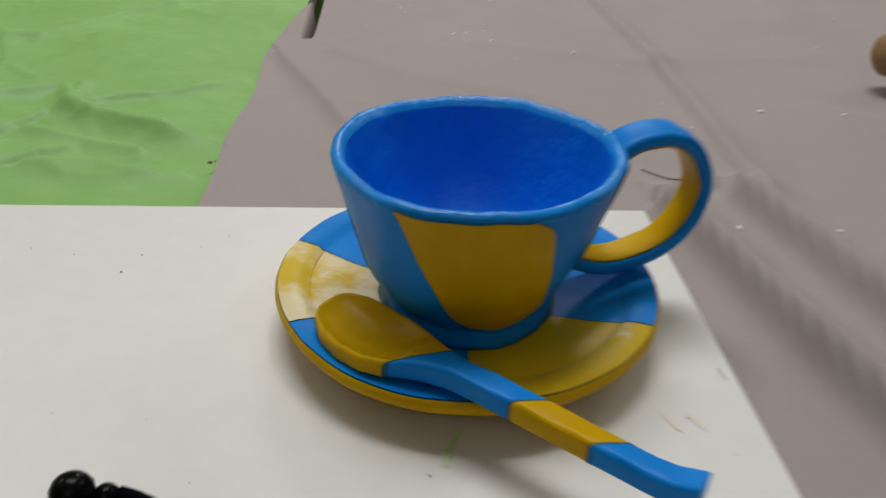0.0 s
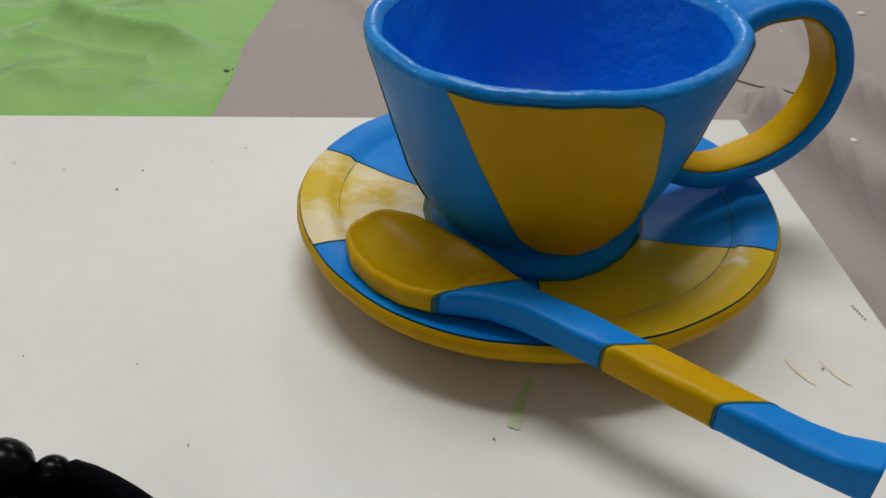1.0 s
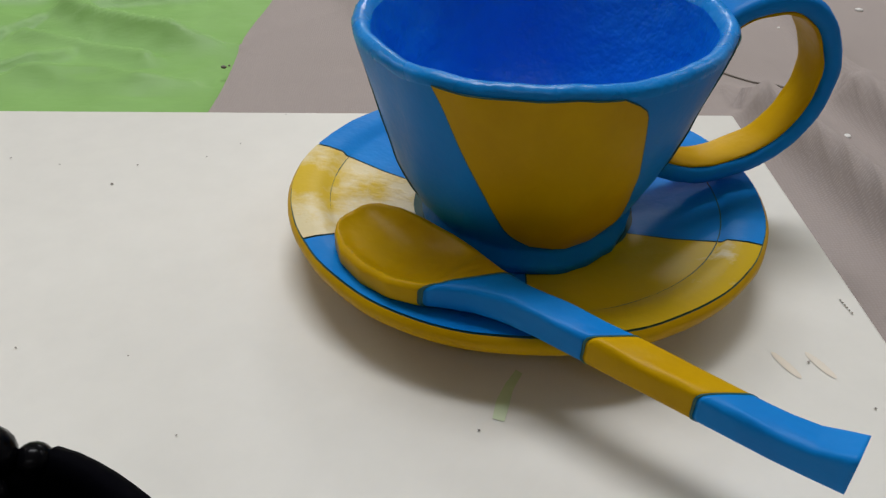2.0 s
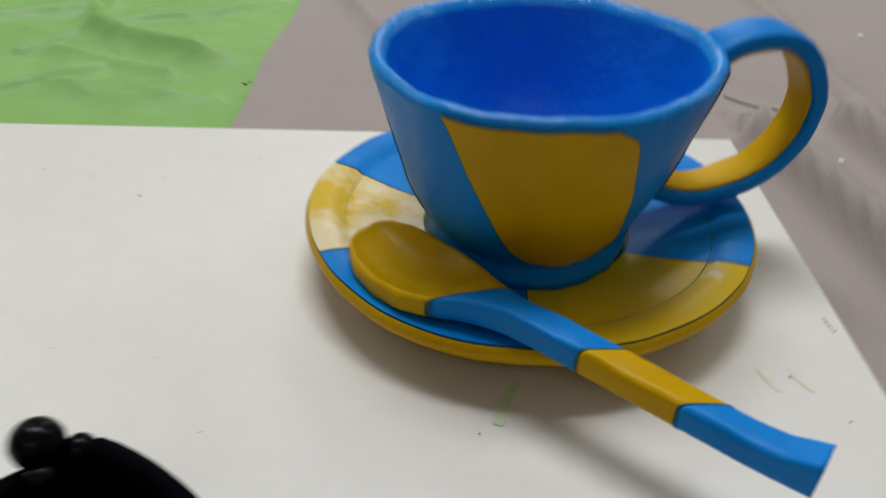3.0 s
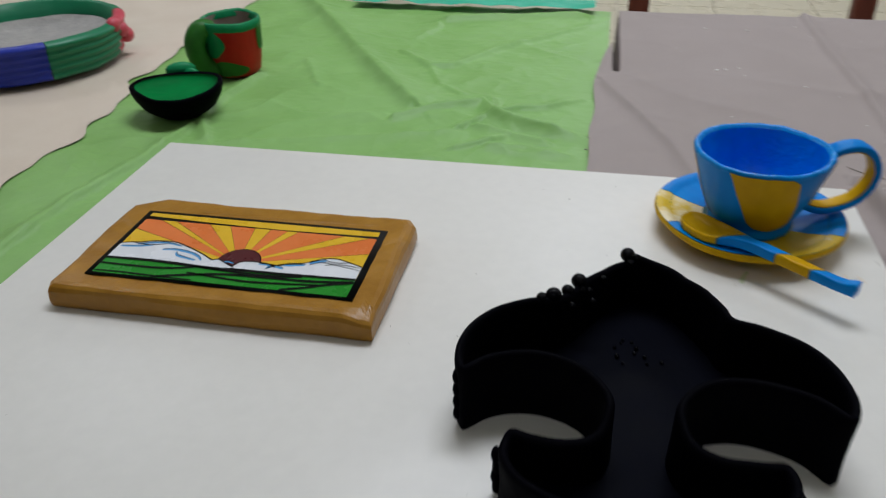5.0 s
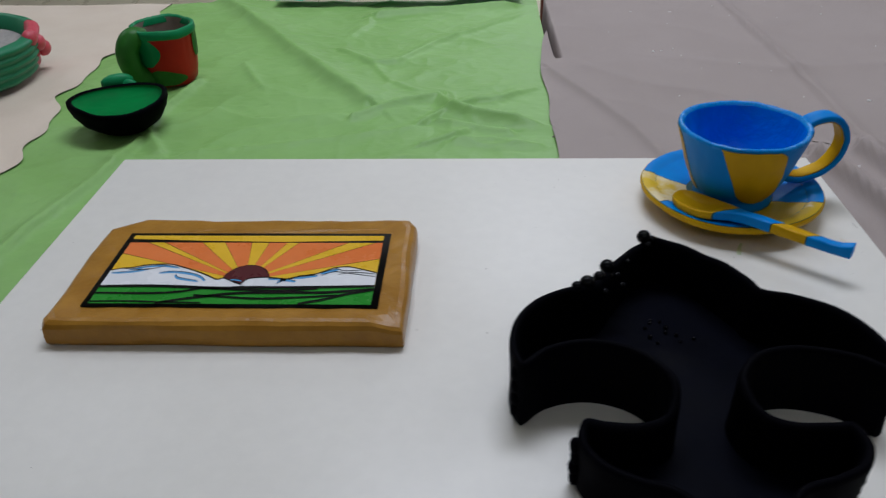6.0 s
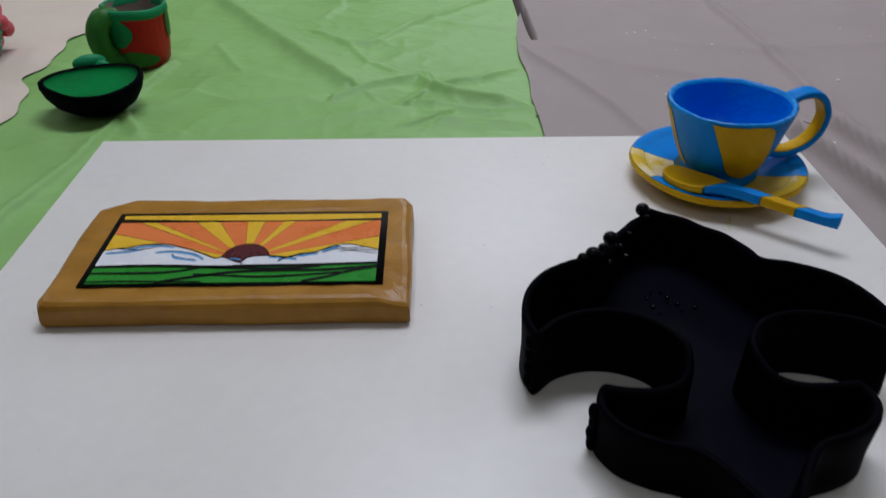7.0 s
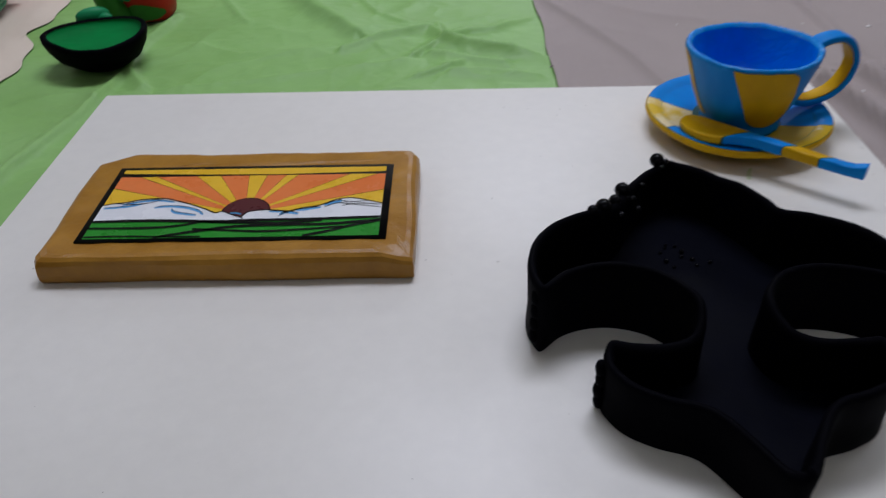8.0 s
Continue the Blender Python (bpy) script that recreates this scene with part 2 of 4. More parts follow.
# Unseen housings added above all lamps, fill lamps included.
for lx, ly, watts in LAMPS:
    lamp = thing("ceiling_light", pose(lx, ly, CEIL), "unseen white enamel housing added at each key and fill light", "ceiling light", "ceiling lights")
    part("housing", box(bmesh.new(), -0.6, 0.6, -0.27, 0.27, -0.06, -0.001, 0.01), M["lampwhite"], lamp)


# ---- tables ----
def table(x0, x1, y0, y1, top, label):
    t = thing("table", pose((x0 + x1) / 2, (y0 + y1) / 2, 0), label, "table", "work tables")
    hx, hy = (x1 - x0) / 2, (y1 - y0) / 2
    part("tabletop", box(bmesh.new(), -hx, hx, -hy, hy, top - 0.028, top, 0.003), M["greytop"], t)
    part("apron", box(bmesh.new(), -hx + 0.06, hx - 0.06, -hy + 0.06, hy - 0.06, top - 0.09, top - 0.029), M["steel"], t)
    for sx in (-1, 1):
        for sy in (-1, 1):
            leg = tube(bmesh.new(), [(sx * (hx - 0.07), sy * (hy - 0.07), -0.004), (sx * (hx - 0.07), sy * (hy - 0.07), top - 0.09)], 0.016, 12)
            part("leg", leg, M["steel"], t)
    return t


EDGE_Y = 0.645
table(-0.85, 0.452, -0.75, EDGE_Y, 0.751, "grey laminate work table under a green sheet")
table(0.482, 1.75, -0.75, EDGE_Y, 0.751, "grey laminate work table under a beige drop cloth")


# ---- cloths ----
BOUNDS = {}


def ridge(x, y, line, h, w, skew=0.0):
    """Height of a crease along a bent line: sharp on one side, softer on the other."""
    key = id(line)
    if key not in BOUNDS:
        BOUNDS[key] = (min(p[0] for p in line), max(p[0] for p in line), min(p[1] for p in line), max(p[1] for p in line))
    bx0, bx1, by0, by1 = BOUNDS[key]
    pad = 3.5 * w * (1 + skew)
    if x < bx0 - pad or x > bx1 + pad or y < by0 - pad or y > by1 + pad:
        return 0.0
    best, side = 9.0, 1.0
    for (ax, ay), (bx, by) in zip(line, line[1:]):
        dx, dy = bx - ax, by - ay
        t = min(1, max(0, ((x - ax) * dx + (y - ay) * dy) / (dx * dx + dy * dy)))
        ex, ey = x - ax - t * dx, y - ay - t * dy
        d = math.hypot(ex, ey)
        if d < best:
            best, side = d, (1 if dx * ey - dy * ex > 0 else -1)
    ww = w * (1 + skew * side)
    return h * math.exp(-(best / ww) ** 1.35) if best < 3.5 * ww else 0.0


def crumple(x, y, size, amp, seed):
    v = noise.noise(Vector((x / size, y / size, seed)))
    u = noise.noise(Vector((x / size * 2.3 + 4, y / size * 2.3, seed + 3)))
    return amp * ((1 - abs(v) * 2.2) ** 3 * 0.7 + 0.3 * (1 - abs(u) * 2)) if abs(v) < 0.45 else amp * 0.1


def clear_of_board(x, y):
    """0 under and beside the board, 1 a little way off it."""
    dx, dy = max(-x, x - 0.68, 0), max(y, -0.62 - y, 0)
    return min(1, math.hypot(dx, dy) / 0.02)


GREEN_FOLDS = [([(-0.09, 0.66), (-0.02, 0.56), (0.10, 0.37), (0.17, 0.257), (0.225, 0.178)], 0.013, 0.022, 0.5),
               ([(0.215, 0.132), (0.267, 0.172), (0.311, 0.197), (0.325, 0.170), (0.330, 0.153)], 0.0095, 0.0070, -0.2),
               ([(0.330, 0.153), (0.357, 0.134), (0.381, 0.124), (0.409, 0.114), (0.440, 0.104)], 0.0160, 0.0088, -0.25),
               ([(0.319, 0.205), (0.326, 0.172), (0.330, 0.153)], 0.0075, 0.0050, 0.5),
               ([(0.295, 0.115), (0.313, 0.138), (0.324, 0.151)], 0.0065, 0.0055, 0.5),
               ([(0.332, 0.150), (0.343, 0.134), (0.356, 0.116)], 0.0042, 0.0035, 0.3),
               ([(0.315, 0.122), (0.343, 0.111), (0.369, 0.101), (0.393, 0.093)], 0.0065, 0.0055, -0.4),
               ([(0.30, 0.060), (0.322, 0.074), (0.336, 0.084), (0.347, 0.096)], 0.0058, 0.0055, 0.4),
               ([(0.335, 0.070), (0.376, 0.073), (0.397, 0.063), (0.425, 0.061)], 0.0056, 0.0060, -0.4),
               ([(0.331, 0.169), (0.357, 0.186), (0.388, 0.193), (0.43, 0.225)], 0.0060, 0.0080, 0.4),
               ([(0.02, 0.045), (-0.015, 0.10), (-0.016, 0.17), (0.0, 0.25)], 0.008, 0.008, 0.5),
               ([(-0.055, -0.25), (-0.045, -0.12), (-0.024, -0.02), (-0.013, 0.07)], 0.008, 0.009, 0.5),
               ([(0.05, 0.038), (0.14, 0.060), (0.214, 0.082), (0.285, 0.104)], 0.0050, 0.010, -0.4),
               ([(0.163, 0.375), (0.216, 0.320), (0.248, 0.324), (0.296, 0.408), (0.441, 0.563)], 0.0055, 0.009, 0.4),
               ([(0.216, 0.320), (0.247, 0.246), (0.278, 0.219)], 0.0040, 0.007, 0.3),
               ([(0.038, 0.322), (0.085, 0.231)], 0.0040, 0.006, 0.3),
               ([(0.20, 0.54), (0.34, 0.58), (0.45, 0.60)], 0.010, 0.016, 0.4),
               ([(0.20, 0.14), (0.10, 0.13), (0.05, 0.16)], 0.0035, 0.009, 0.4),
               ([(0.17, 0.44), (0.19, 0.50), (0.185, 0.56)], 0.0035, 0.007, 0.3)]
BEIGE_FOLDS = [([(0.755, 0.64), (0.757, 0.48), (0.764, 0.33), (0.766, 0.20), (0.762, 0.05)], 0.008, 0.008, 0.6),
               ([(0.452, 0.285), (0.49, 0.20), (0.53, 0.10), (0.55, 0.02)], 0.007, 0.016, 0.5),
               ([(0.50, 0.30), (0.56, 0.24), (0.64, 0.20)], 0.003, 0.015, 0.2),
               ([(0.70, 0.02), (0.715, -0.06), (0.735, -0.14), (0.76, -0.24)], 0.021, 0.013, 0.6),
               ([(0.745, 0.03), (0.765, -0.06), (0.80, -0.16)], 0.021, 0.014, 0.6),
               ([(0.62, 0.33), (0.75, 0.28), (0.93, 0.31)], 0.003, 0.02, 0.2)]


def sheet(x0, x1, y0, y1, step, height, xmap=None, dense=False):
    bm = bmesh.new()
    nx, ny = round((x1 - x0) / step), round((y1 - y0) / step)
    rows = []
    for j in range(ny + 1):
        v = j / ny
        y = y0 + (y1 - y0) * (v if not dense else v * 1.9 if v < 0.2 else 0.38 + (v - 0.2) * 0.775)
        row = []
        for i in range(nx + 1):
            x = x0 + (x1 - x0) * i / nx
            if xmap:
                x = xmap(x, y)
            row.append(bm.verts.new((x, y, height(x, y))))
        rows.append(row)
    grid_faces(bm, rows)
    return bm


def cream_edge(y):
    bend = float(np.interp(y, (-0.30, -0.07, 0.037, 0.108, 0.15, 0.203, 0.32, 0.40, 0.65), (-0.125, -0.135, -0.131, -0.136, -0.150, -0.164, -0.168, -0.160, -0.170)))
    return bend + 0.005 * math.sin(y * 47 + 1.0) + 0.004 * math.sin(y * 83)


def green_height(x, y):
    k = clear_of_board(x, y)
    rise = [ridge(x, y, *f) for f in GREEN_FOLDS]
    top = max(rise)
    h = top + 0.2 * min(sum(rise) - top, 0.006) + crumple(x, y, 0.11, 0.0035, 2) + crumple(x, y, 0.035, 0.0012, 7)
    drop = -max(0, y - EDGE_Y + 0.004) * 4
    under = min(1, max(0.12, (x - cream_edge(y)) / 0.03 + 0.4))
    near_seam = 1 - 0.7 * min(1, max(0, (x - 0.40) / 0.035))
    return CLOTH - 0.003 + k * under * near_seam * max(0.0, h) + drop


def seam_x(y):
    """The beige cloth's edge over the green one."""
    s = min(1, max(0, (y - 0.33) / 0.17))
    return 0.4425 + 0.002 * math.sin(y * 40) * min(1, max(0, y * 8)) + 0.022 * s * s * (3 - 2 * s)


def beige_height(x, y):
    k = clear_of_board(x, y)
    h = sum(ridge(x, y, *f) for f in BEIGE_FOLDS) + crumple(x, y, 0.16, 0.0016, 12)
    lip = 0.0015 * math.exp(-((x - seam_x(y)) / 0.006) ** 2)
    gx = 0.468 - 0.004 * (y - 0.36) / 0.28
    s = min(1, max(0, (y - 0.335) / 0.05))
    dip = -0.075 * s * math.exp(-((x - gx) / 0.0036) ** 4)
    drop = -max(0, y - EDGE_Y + 0.004) * 4
    own = CLOTH - 0.0008 + k * (max(0.0, h) + lip) + drop
    lift = max(0.0, green_height(x, y) + 0.0012 - own) if x < 0.49 else 0.0
    fade = min(1, max(0, (0.49 - x) / 0.03))
    return own + lift * fade + dip


green = solid("tablecloth", sheet(-0.62, 0.456, -0.70, EDGE_Y + 0.02, 0.0029, green_height, None, True), M["green"],
              "creased bright green plastic sheet spread over a work table", "tablecloth", smooth=True)
beige = solid("drop_cloth", sheet(0.0, 1.0, -0.70, EDGE_Y + 0.02, 0.0038,
              lambda x, y: beige_height(x, y), lambda u, y: seam_x(y) + (1.70 - seam_x(y)) * (0.35 * u + 0.65 * u ** 3), True), M["beige"],
              "wrinkled beige woven drop cloth spread over a work table", "drop cloth", smooth=True)


cream = solid("canvas_cloth", sheet(0.0, 1.0, -0.45, EDGE_Y - 0.002, 0.007,
              lambda x, y: green_height(x, y) + 0.0014 + 0.003 * (0.5 + noise.noise(Vector((x * 9, y * 9, 1))))  * min(1, (cream_edge(y) - x) / 0.03) + 0.0012 * math.exp(-((x - cream_edge(y)) / 0.012) ** 2) * (0.5 + 0.5 * math.sin(y * 40)),
              lambda u, y: cream_edge(y) - (1 - u) * 0.6), M["cream"],
              "cream cotton cloth with ragged edge on a green sheet", "cloth", smooth=True)
bm = sheet(0.02, 0.43, EDGE_Y - 0.045, EDGE_Y + 0.012, 0.006, lambda x, y: CLOTH + 0.011 + 0.012 * abs(noise.noise(Vector((x * 14, y * 22, 4)))))
solid("plastic_sheet", bm, M["teal_sheet"], "crumpled strip of turquoise plastic sheet at the table edge", "plastic sheet", smooth=True)

# ---- white board ----
board = thing("drawing_board", pose(0, 0, 0), "cream-white laminated board with small specks, lying on the covered tables", "board")
part("panel", box(bmesh.new(), 0, 0.68, -0.62, 0, BOARD - 0.0115, BOARD, 0.0012), M["board"], board)


def speck(bm, x, y, z, r, rng, n=7):
    flat(bm, [(x + r * rng.uniform(0.5, 1.2) * math.cos(i * math.tau / n), y + r * rng.uniform(0.5, 1.2) * math.sin(i * math.tau / n)) for i in range(n)], z)


rng = random.Random(3)
bm = bmesh.new()
for x, y, r in ((0.384, -0.043, 1), (0.405, -0.048, .8), (0.435, -0.048, .9), (0.43, -0.062, 1.2), (0.46, -0.041, .8), (0.471, -0.03, .8), (0.485, -0.003, .8),
                (0.562, -0.18, .8), (0.487, -0.182, .6), (0.366, -0.198, 1.3), (0.317, -0.275, 1.2), (0.366, -0.278, 1.2), (0.048, -0.278, 1.2), (0.654, -0.155, .8), (0.665, -0.172, .8)):
    speck(bm, x, y, BOARD + 0.0004, 0.0005 * r, rng)
for i in range(34):
    speck(bm, rng.uniform(0.01, 0.67), rng.uniform(-0.6, -0.01), BOARD + 0.0004, rng.uniform(0.00018, 0.0004), rng)
for i in range(6):
    speck(bm, 0.6740 + 0.0002 * i, -0.128 - 0.0012 * i, BOARD + 0.0004, 0.00045, rng)
tagged(part("specks", bm, M["dirt"], board, "tiny dark specks of dirt"), kind="stuff")
bm = flat(bmesh.new(), [(0.5655, -0.176), (0.5685, -0.177), (0.5700, -0.172), (0.5715, -0.166), (0.5745, -0.160), (0.5728, -0.1585), (0.5695, -0.164), (0.5668, -0.170)], BOARD + 0.0003)
part("green_smear", bm, M["smear_green"], board, "faint smear of green paint")
bm = bmesh.new()
for x, y in ((0.6475, -0.1560), (0.6570, -0.1560)):
    flat(bm, [(x + 0.0011 * math.cos(t) + 0.0024 * math.sin(t), y + 0.0008 * math.cos(t) - 0.0052 * math.sin(t)) for t in (k * math.tau / 12 for k in range(12))], BOARD + 0.0002)
part("orange_smear", bm, M["smear_orange"], board, "faint smear of orange paint")

# ---- cup, saucer, spoon ----
SX, SY = 0.579, -0.0926
saucer = thing("saucer", pose(SX, SY, BOARD), "round handmade clay saucer glazed in blue and worn yellow sectors", "saucer")
saucer.scale = (0.992, 0.992, 0.94)
under = [(0.0, 0.001), (0.043, 0.0008), (0.047, 0.003), (0.062, 0.0075), (0.0730, 0.0124), (0.0758, 0.0150), (0.0767, 0.0175), (0.0765, 0.0194), (0.0755, 0.0205)]
top = [(0.0752, 0.0205), (0.071, 0.0203), (0.0655, 0.0193), (0.0640, 0.0178), (0.0615, 0.0172), (0.050, 0.0142), (0.036, 0.0118), (0.0, 0.0115)]
part("underside", lathe(under, amp=0.0014, seed=2), M["yellow"], saucer, "yellow glazed rim and underside")
part("bed", lathe(top, amp=0.0014, seed=2, grow=0.0003), M["line"], saucer, "dark incised lines between the sectors")
SECTORS = [(-154, -93, "blue"), (-93, -27, "yellow_worn"), (-27, 48, "blue"), (48, 100, "yellow_worn"), (100, 160, "blue"), (160, 206, "yellow_thin")]
upper = [(r, z + 0.0006) for r, z in top[:-1]]
for a0, a1, key in SECTORS:
    part("sector", lathe(upper, a0 + 0.32, a1 - 0.32, 28, 0.0014, 2.0), M[key], saucer, "blue glazed sector" if key == "blue" else "worn yellow glazed sector")

groove = [(0.0632 * math.cos(radians(a)), 0.0632 * math.sin(radians(a)), 0.0180 + wobble(radians(a), 0.0165 * 0.2, 0.0014 * 0.8, 11.0)) for a in range(0, 360, 3)]
part("groove", tube(bmesh.new(), groove, 0.00022, 6, True), M["line"], saucer, "dark incised ring")

CX, CY = 0.579, -0.099
cup = thing("cup", pose(CX, CY, BOARD + 0.0126), "handmade blue clay teacup with yellow panels standing on its saucer", "cup")
OUT = [(0.030, 0.0), (0.0325, 0.001), (0.0330, 0.0045), (0.0312, 0.0070), (0.0318, 0.0090), (0.0365, 0.016), (0.0415, 0.026), (0.0455, 0.037), (0.0487, 0.048), (0.0512, 0.0575), (0.0525, 0.0625)]
LIP = [(0.0525, 0.0625), (0.0527, 0.0645), (0.0512, 0.0660), (0.0490, 0.0655), (0.0476, 0.0630)]
INN = [(0.0476, 0.0630), (0.0455, 0.052), (0.0420, 0.038), (0.0365, 0.025), (0.0280, 0.016), (0.015, 0.0125), (0.0, 0.012)]
AMP = 0.0030
part("body", lathe(OUT, amp=AMP, seed=5), M["blue"], cup)
part("rim", lathe(LIP, amp=AMP, seed=5), M["blue_rim"], cup, "glossy lumpy blue rim")
part("inside", lathe(INN, amp=AMP, seed=5), M["blue_in"], cup, "deep blue glazed inside")


def out_radius(z):
    for (r0, z0), (r1, z1) in zip(OUT, OUT[1:]):
        if z0 <= z <= z1:
            return r0 + (r1 - r0) * (z - z0) / (z1 - z0)
    return OUT[-1][0]


def on_cup(a, z, lift):
    a = radians(a)
    r = out_radius(z) + lift + wobble(a, z, AMP, 5.0)
    return Vector((r * math.cos(a), r * math.sin(a), z + wobble(a, z * 0.2, AMP * 0.8, 14.0)))


def panel(left, right, low, high):
    """A glazed panel on the cup between two slanting edges (angle at the foot, at the rim), with rounded lower corners."""
    bm, edge_l, edge_r, rows = bmesh.new(), [], [], []
    n, m = 28, 26
    for j in range(n + 1):
        f = j / n
        z = low + (high - low) * f
        round_in = 0.5 * (1 - math.sqrt(max(0.0, 1 - (1 - min(1, f / 0.22)) ** 2))) * 0.62
        a = left[0] + (left[1] - left[0]) * f
        b = right[0] + (right[1] - right[0]) * f ** 0.45 - 7.0 * max(0.0, (f - 0.90) / 0.10) ** 2
        mid = (a + b) / 2
        a, b = a + (mid - a) * round_in * 1.9, b + (mid - b) * round_in * 1.9
        rows.append([bm.verts.new(on_cup(a + (b - a) * i / m, z, 0.0005)) for i in range(m + 1)])
        edge_l.append(on_cup(a, z, 0.0003))
        edge_r.append(on_cup(b, z, 0.0003))
    grid_faces(bm, rows)
    part("panel", bm, M["yellow"], cup, "yellow glazed panel")
    top_line = [on_cup(left[1] + (right[1] - 7.0 - left[1]) * i / 20, high, 0.0004) for i in range(21)]
    outline = edge_l + top_line[1:-1] + edge_r[::-1]
    part("outline", tube(bmesh.new(), outline, 0.00024, 6, True), M["line"], cup, "dark incised outline")


panel((-100, -124), (-37, -66), 0.0098, 0.0630)
panel((-208, -240), (-150, -177), 0.0098, 0.0630)
panel((-12, -20), (28, 34), 0.0098, 0.0630)
panel((62, 58), (96, 100), 0.0098, 0.0630)

# the handle is a flat band bent into an ear
HA = radians(12)
ear = spline([(0.0508, 0.0565), (0.060, 0.0640), (0.075, 0.0660), (0.0866, 0.0594), (0.0932, 0.0452), (0.0908, 0.0300), (0.0800, 0.0175), (0.062, 0.0115), (0.049, 0.0125), (0.037, 0.0175)], 7)


def band(inner, outer, half, closed_ends=True):
    bm, rows = bmesh.new(), []
    for i, p in enumerate(ear):
        a, b = ear[max(i - 1, 0)], ear[min(i + 1, len(ear) - 1)]
        d = (b - a).normalized()
        nrm = Vector((-d.y, d.x))
        ring = []
        for k in range(16):
            t = k * math.tau / 16
            c, s = math.cos(t), math.sin(t)
            w = half * math.copysign(abs(c) ** 0.5, c)
            h = math.copysign(abs(s) ** 0.6, s)
            off = (inner + outer) / 2 + (outer - inner) / 2 * h
            q = p + nrm * (off + 0.0005 * noise.noise(Vector((i * 0.3, k, 0))))
            ring.append(bm.verts.new((q.x * math.cos(HA) - w * math.sin(HA), q.x * math.sin(HA) + w * math.cos(HA), q.y)))
        rows.append(ring)
    grid_faces(bm, rows, True)
    bm.faces.new(rows[0]), bm.faces.new(rows[-1])
    return bm


handle = part("handle", band(-0.0032, 0.0032, 0.0082), M["blue"], cup, "flat blue ear-shaped handle")
part("handle_lining", band(-0.0040, -0.0025, 0.0066), M["yellow"], handle, "yellow glazed inner face of the handle")

spoon = thing("spoon", Matrix.Translation((0.5232, -0.1230, BOARD)) @ pose(0, 0, 0, 0, 0, -38.4),
              "handmade clay spoon with yellow and blue bands resting in the saucer", "spoon")
SPOON_X = (-0.0018, -0.0012, 0.0, 0.003, 0.010, 0.020, 0.030, 0.038, 0.045, 0.052, 0.060, 0.070, 0.128, 0.134, 0.1425)
FAR_SIDE = (0.0055, 0.0095, 0.0125, 0.0148, 0.0164, 0.0163, 0.0148, 0.0124, 0.0096, 0.0068, 0.0051, 0.0046, 0.0044, 0.0044, 0.0050)
NEAR_SIDE = (0.0030, 0.0005, -0.0020, -0.0060, -0.0108, -0.0137, -0.0140, -0.0120, -0.0088, -0.0062, -0.0049, -0.0045, -0.0044, -0.0044, -0.0046)
TOP_LINE = (0.0246, 0.0254, 0.0258, 0.0262, 0.0264, 0.0264, 0.0268, 0.0276, 0.0288, 0.0296, 0.0302, 0.0304, 0.0286, 0.0290, 0.0318)
THICK = (0.0030, 0.0042, 0.0056, 0.0068, 0.0078, 0.0080, 0.0080, 0.0084, 0.0088, 0.0090, 0.0090, 0.0090, 0.0086, 0.0088, 0.0112)


def spoon_ring(bm, x0, slant, grow=0.0, sides=44):
    """One closed section of the spoon; a slanting seam leans it along the handle."""
    ring = []
    for k in range(sides):
        t = k * math.tau / sides
        c, sn = math.cos(t), math.sin(t)
        c, sn = math.copysign(abs(c) ** 0.42, c), math.copysign(abs(sn) ** 0.42, sn)
        x = x0
        for _ in range(5):
            far, near = np.interp(x, SPOON_X, FAR_SIDE), np.interp(x, SPOON_X, NEAR_SIDE)
            y = (far + near) / 2 + ((far - near) / 2 + grow) * c
            x = x0 + slant * y
        top, th = np.interp(x, SPOON_X, TOP_LINE), np.interp(x, SPOON_X, THICK)
        z = top - th / 2 + (th / 2 + grow) * sn
        hollow = 0.0062 * math.sin(math.pi * min(1, max(0, (x + 0.001) / 0.045))) ** 0.6
        r = min(1, abs(2 * y - far - near) / (far - near))
        z -= hollow * max(0.0, 1 - (r / 0.86) ** 2.6) * (1.0 if sn > 0 else 0.45)
        lump = 0.00035 * noise.noise(Vector((x * 90, c * 1.7, sn * 1.7)))
        ring.append(bm.verts.new((x, y + lump * c, max(z + lump, 0.0150))))
    return ring


def spoon_piece(x0, x1, n, slants, grow=0.0):
    bm = bmesh.new()
    rows = [spoon_ring(bm, x0 + (x1 - x0) * i / n, slants[0] + (slants[1] - slants[0]) * i / n, grow) for i in range(n + 1)]
    grid_faces(bm, rows, True)
    bm.faces.new(rows[0]), bm.faces.new(rows[-1])
    return bm


part("bowl", spoon_piece(-0.0018, 0.0505, 54, (0.0, 1.0)), M["yellow"], spoon, "yellow glazed hollow")
part("neck_band", spoon_piece(0.0507, 0.0878, 26, (1.0, 1.1)), M["blue"], spoon, "blue glazed band")
part("middle_band", spoon_piece(0.0880, 0.1153, 20, (1.1, 1.15)), M["yellow"], spoon, "yellow glazed band")
part("end_band", spoon_piece(0.1155, 0.1425, 26, (1.15, 0.0)), M["blue"], spoon, "blue glazed flared end")
for x, lean in ((0.0503, 1.0), (0.0876, 1.1), (0.1151, 1.15)):
    part("seam_line", spoon_piece(x, x + 0.0006, 1, (lean, lean), 0.00013), M["line"], spoon, "dark incised line")

# ---- picture tile ----
TX0, TX1, TY0, TY1, TH = 0.0572, 0.3105, -0.2958, -0.1520, 0.0200
plaque = thing("picture_tile", pose(0, 0, BOARD), "brown clay tile with a painted sunrise over clouds and hills", "picture tile")


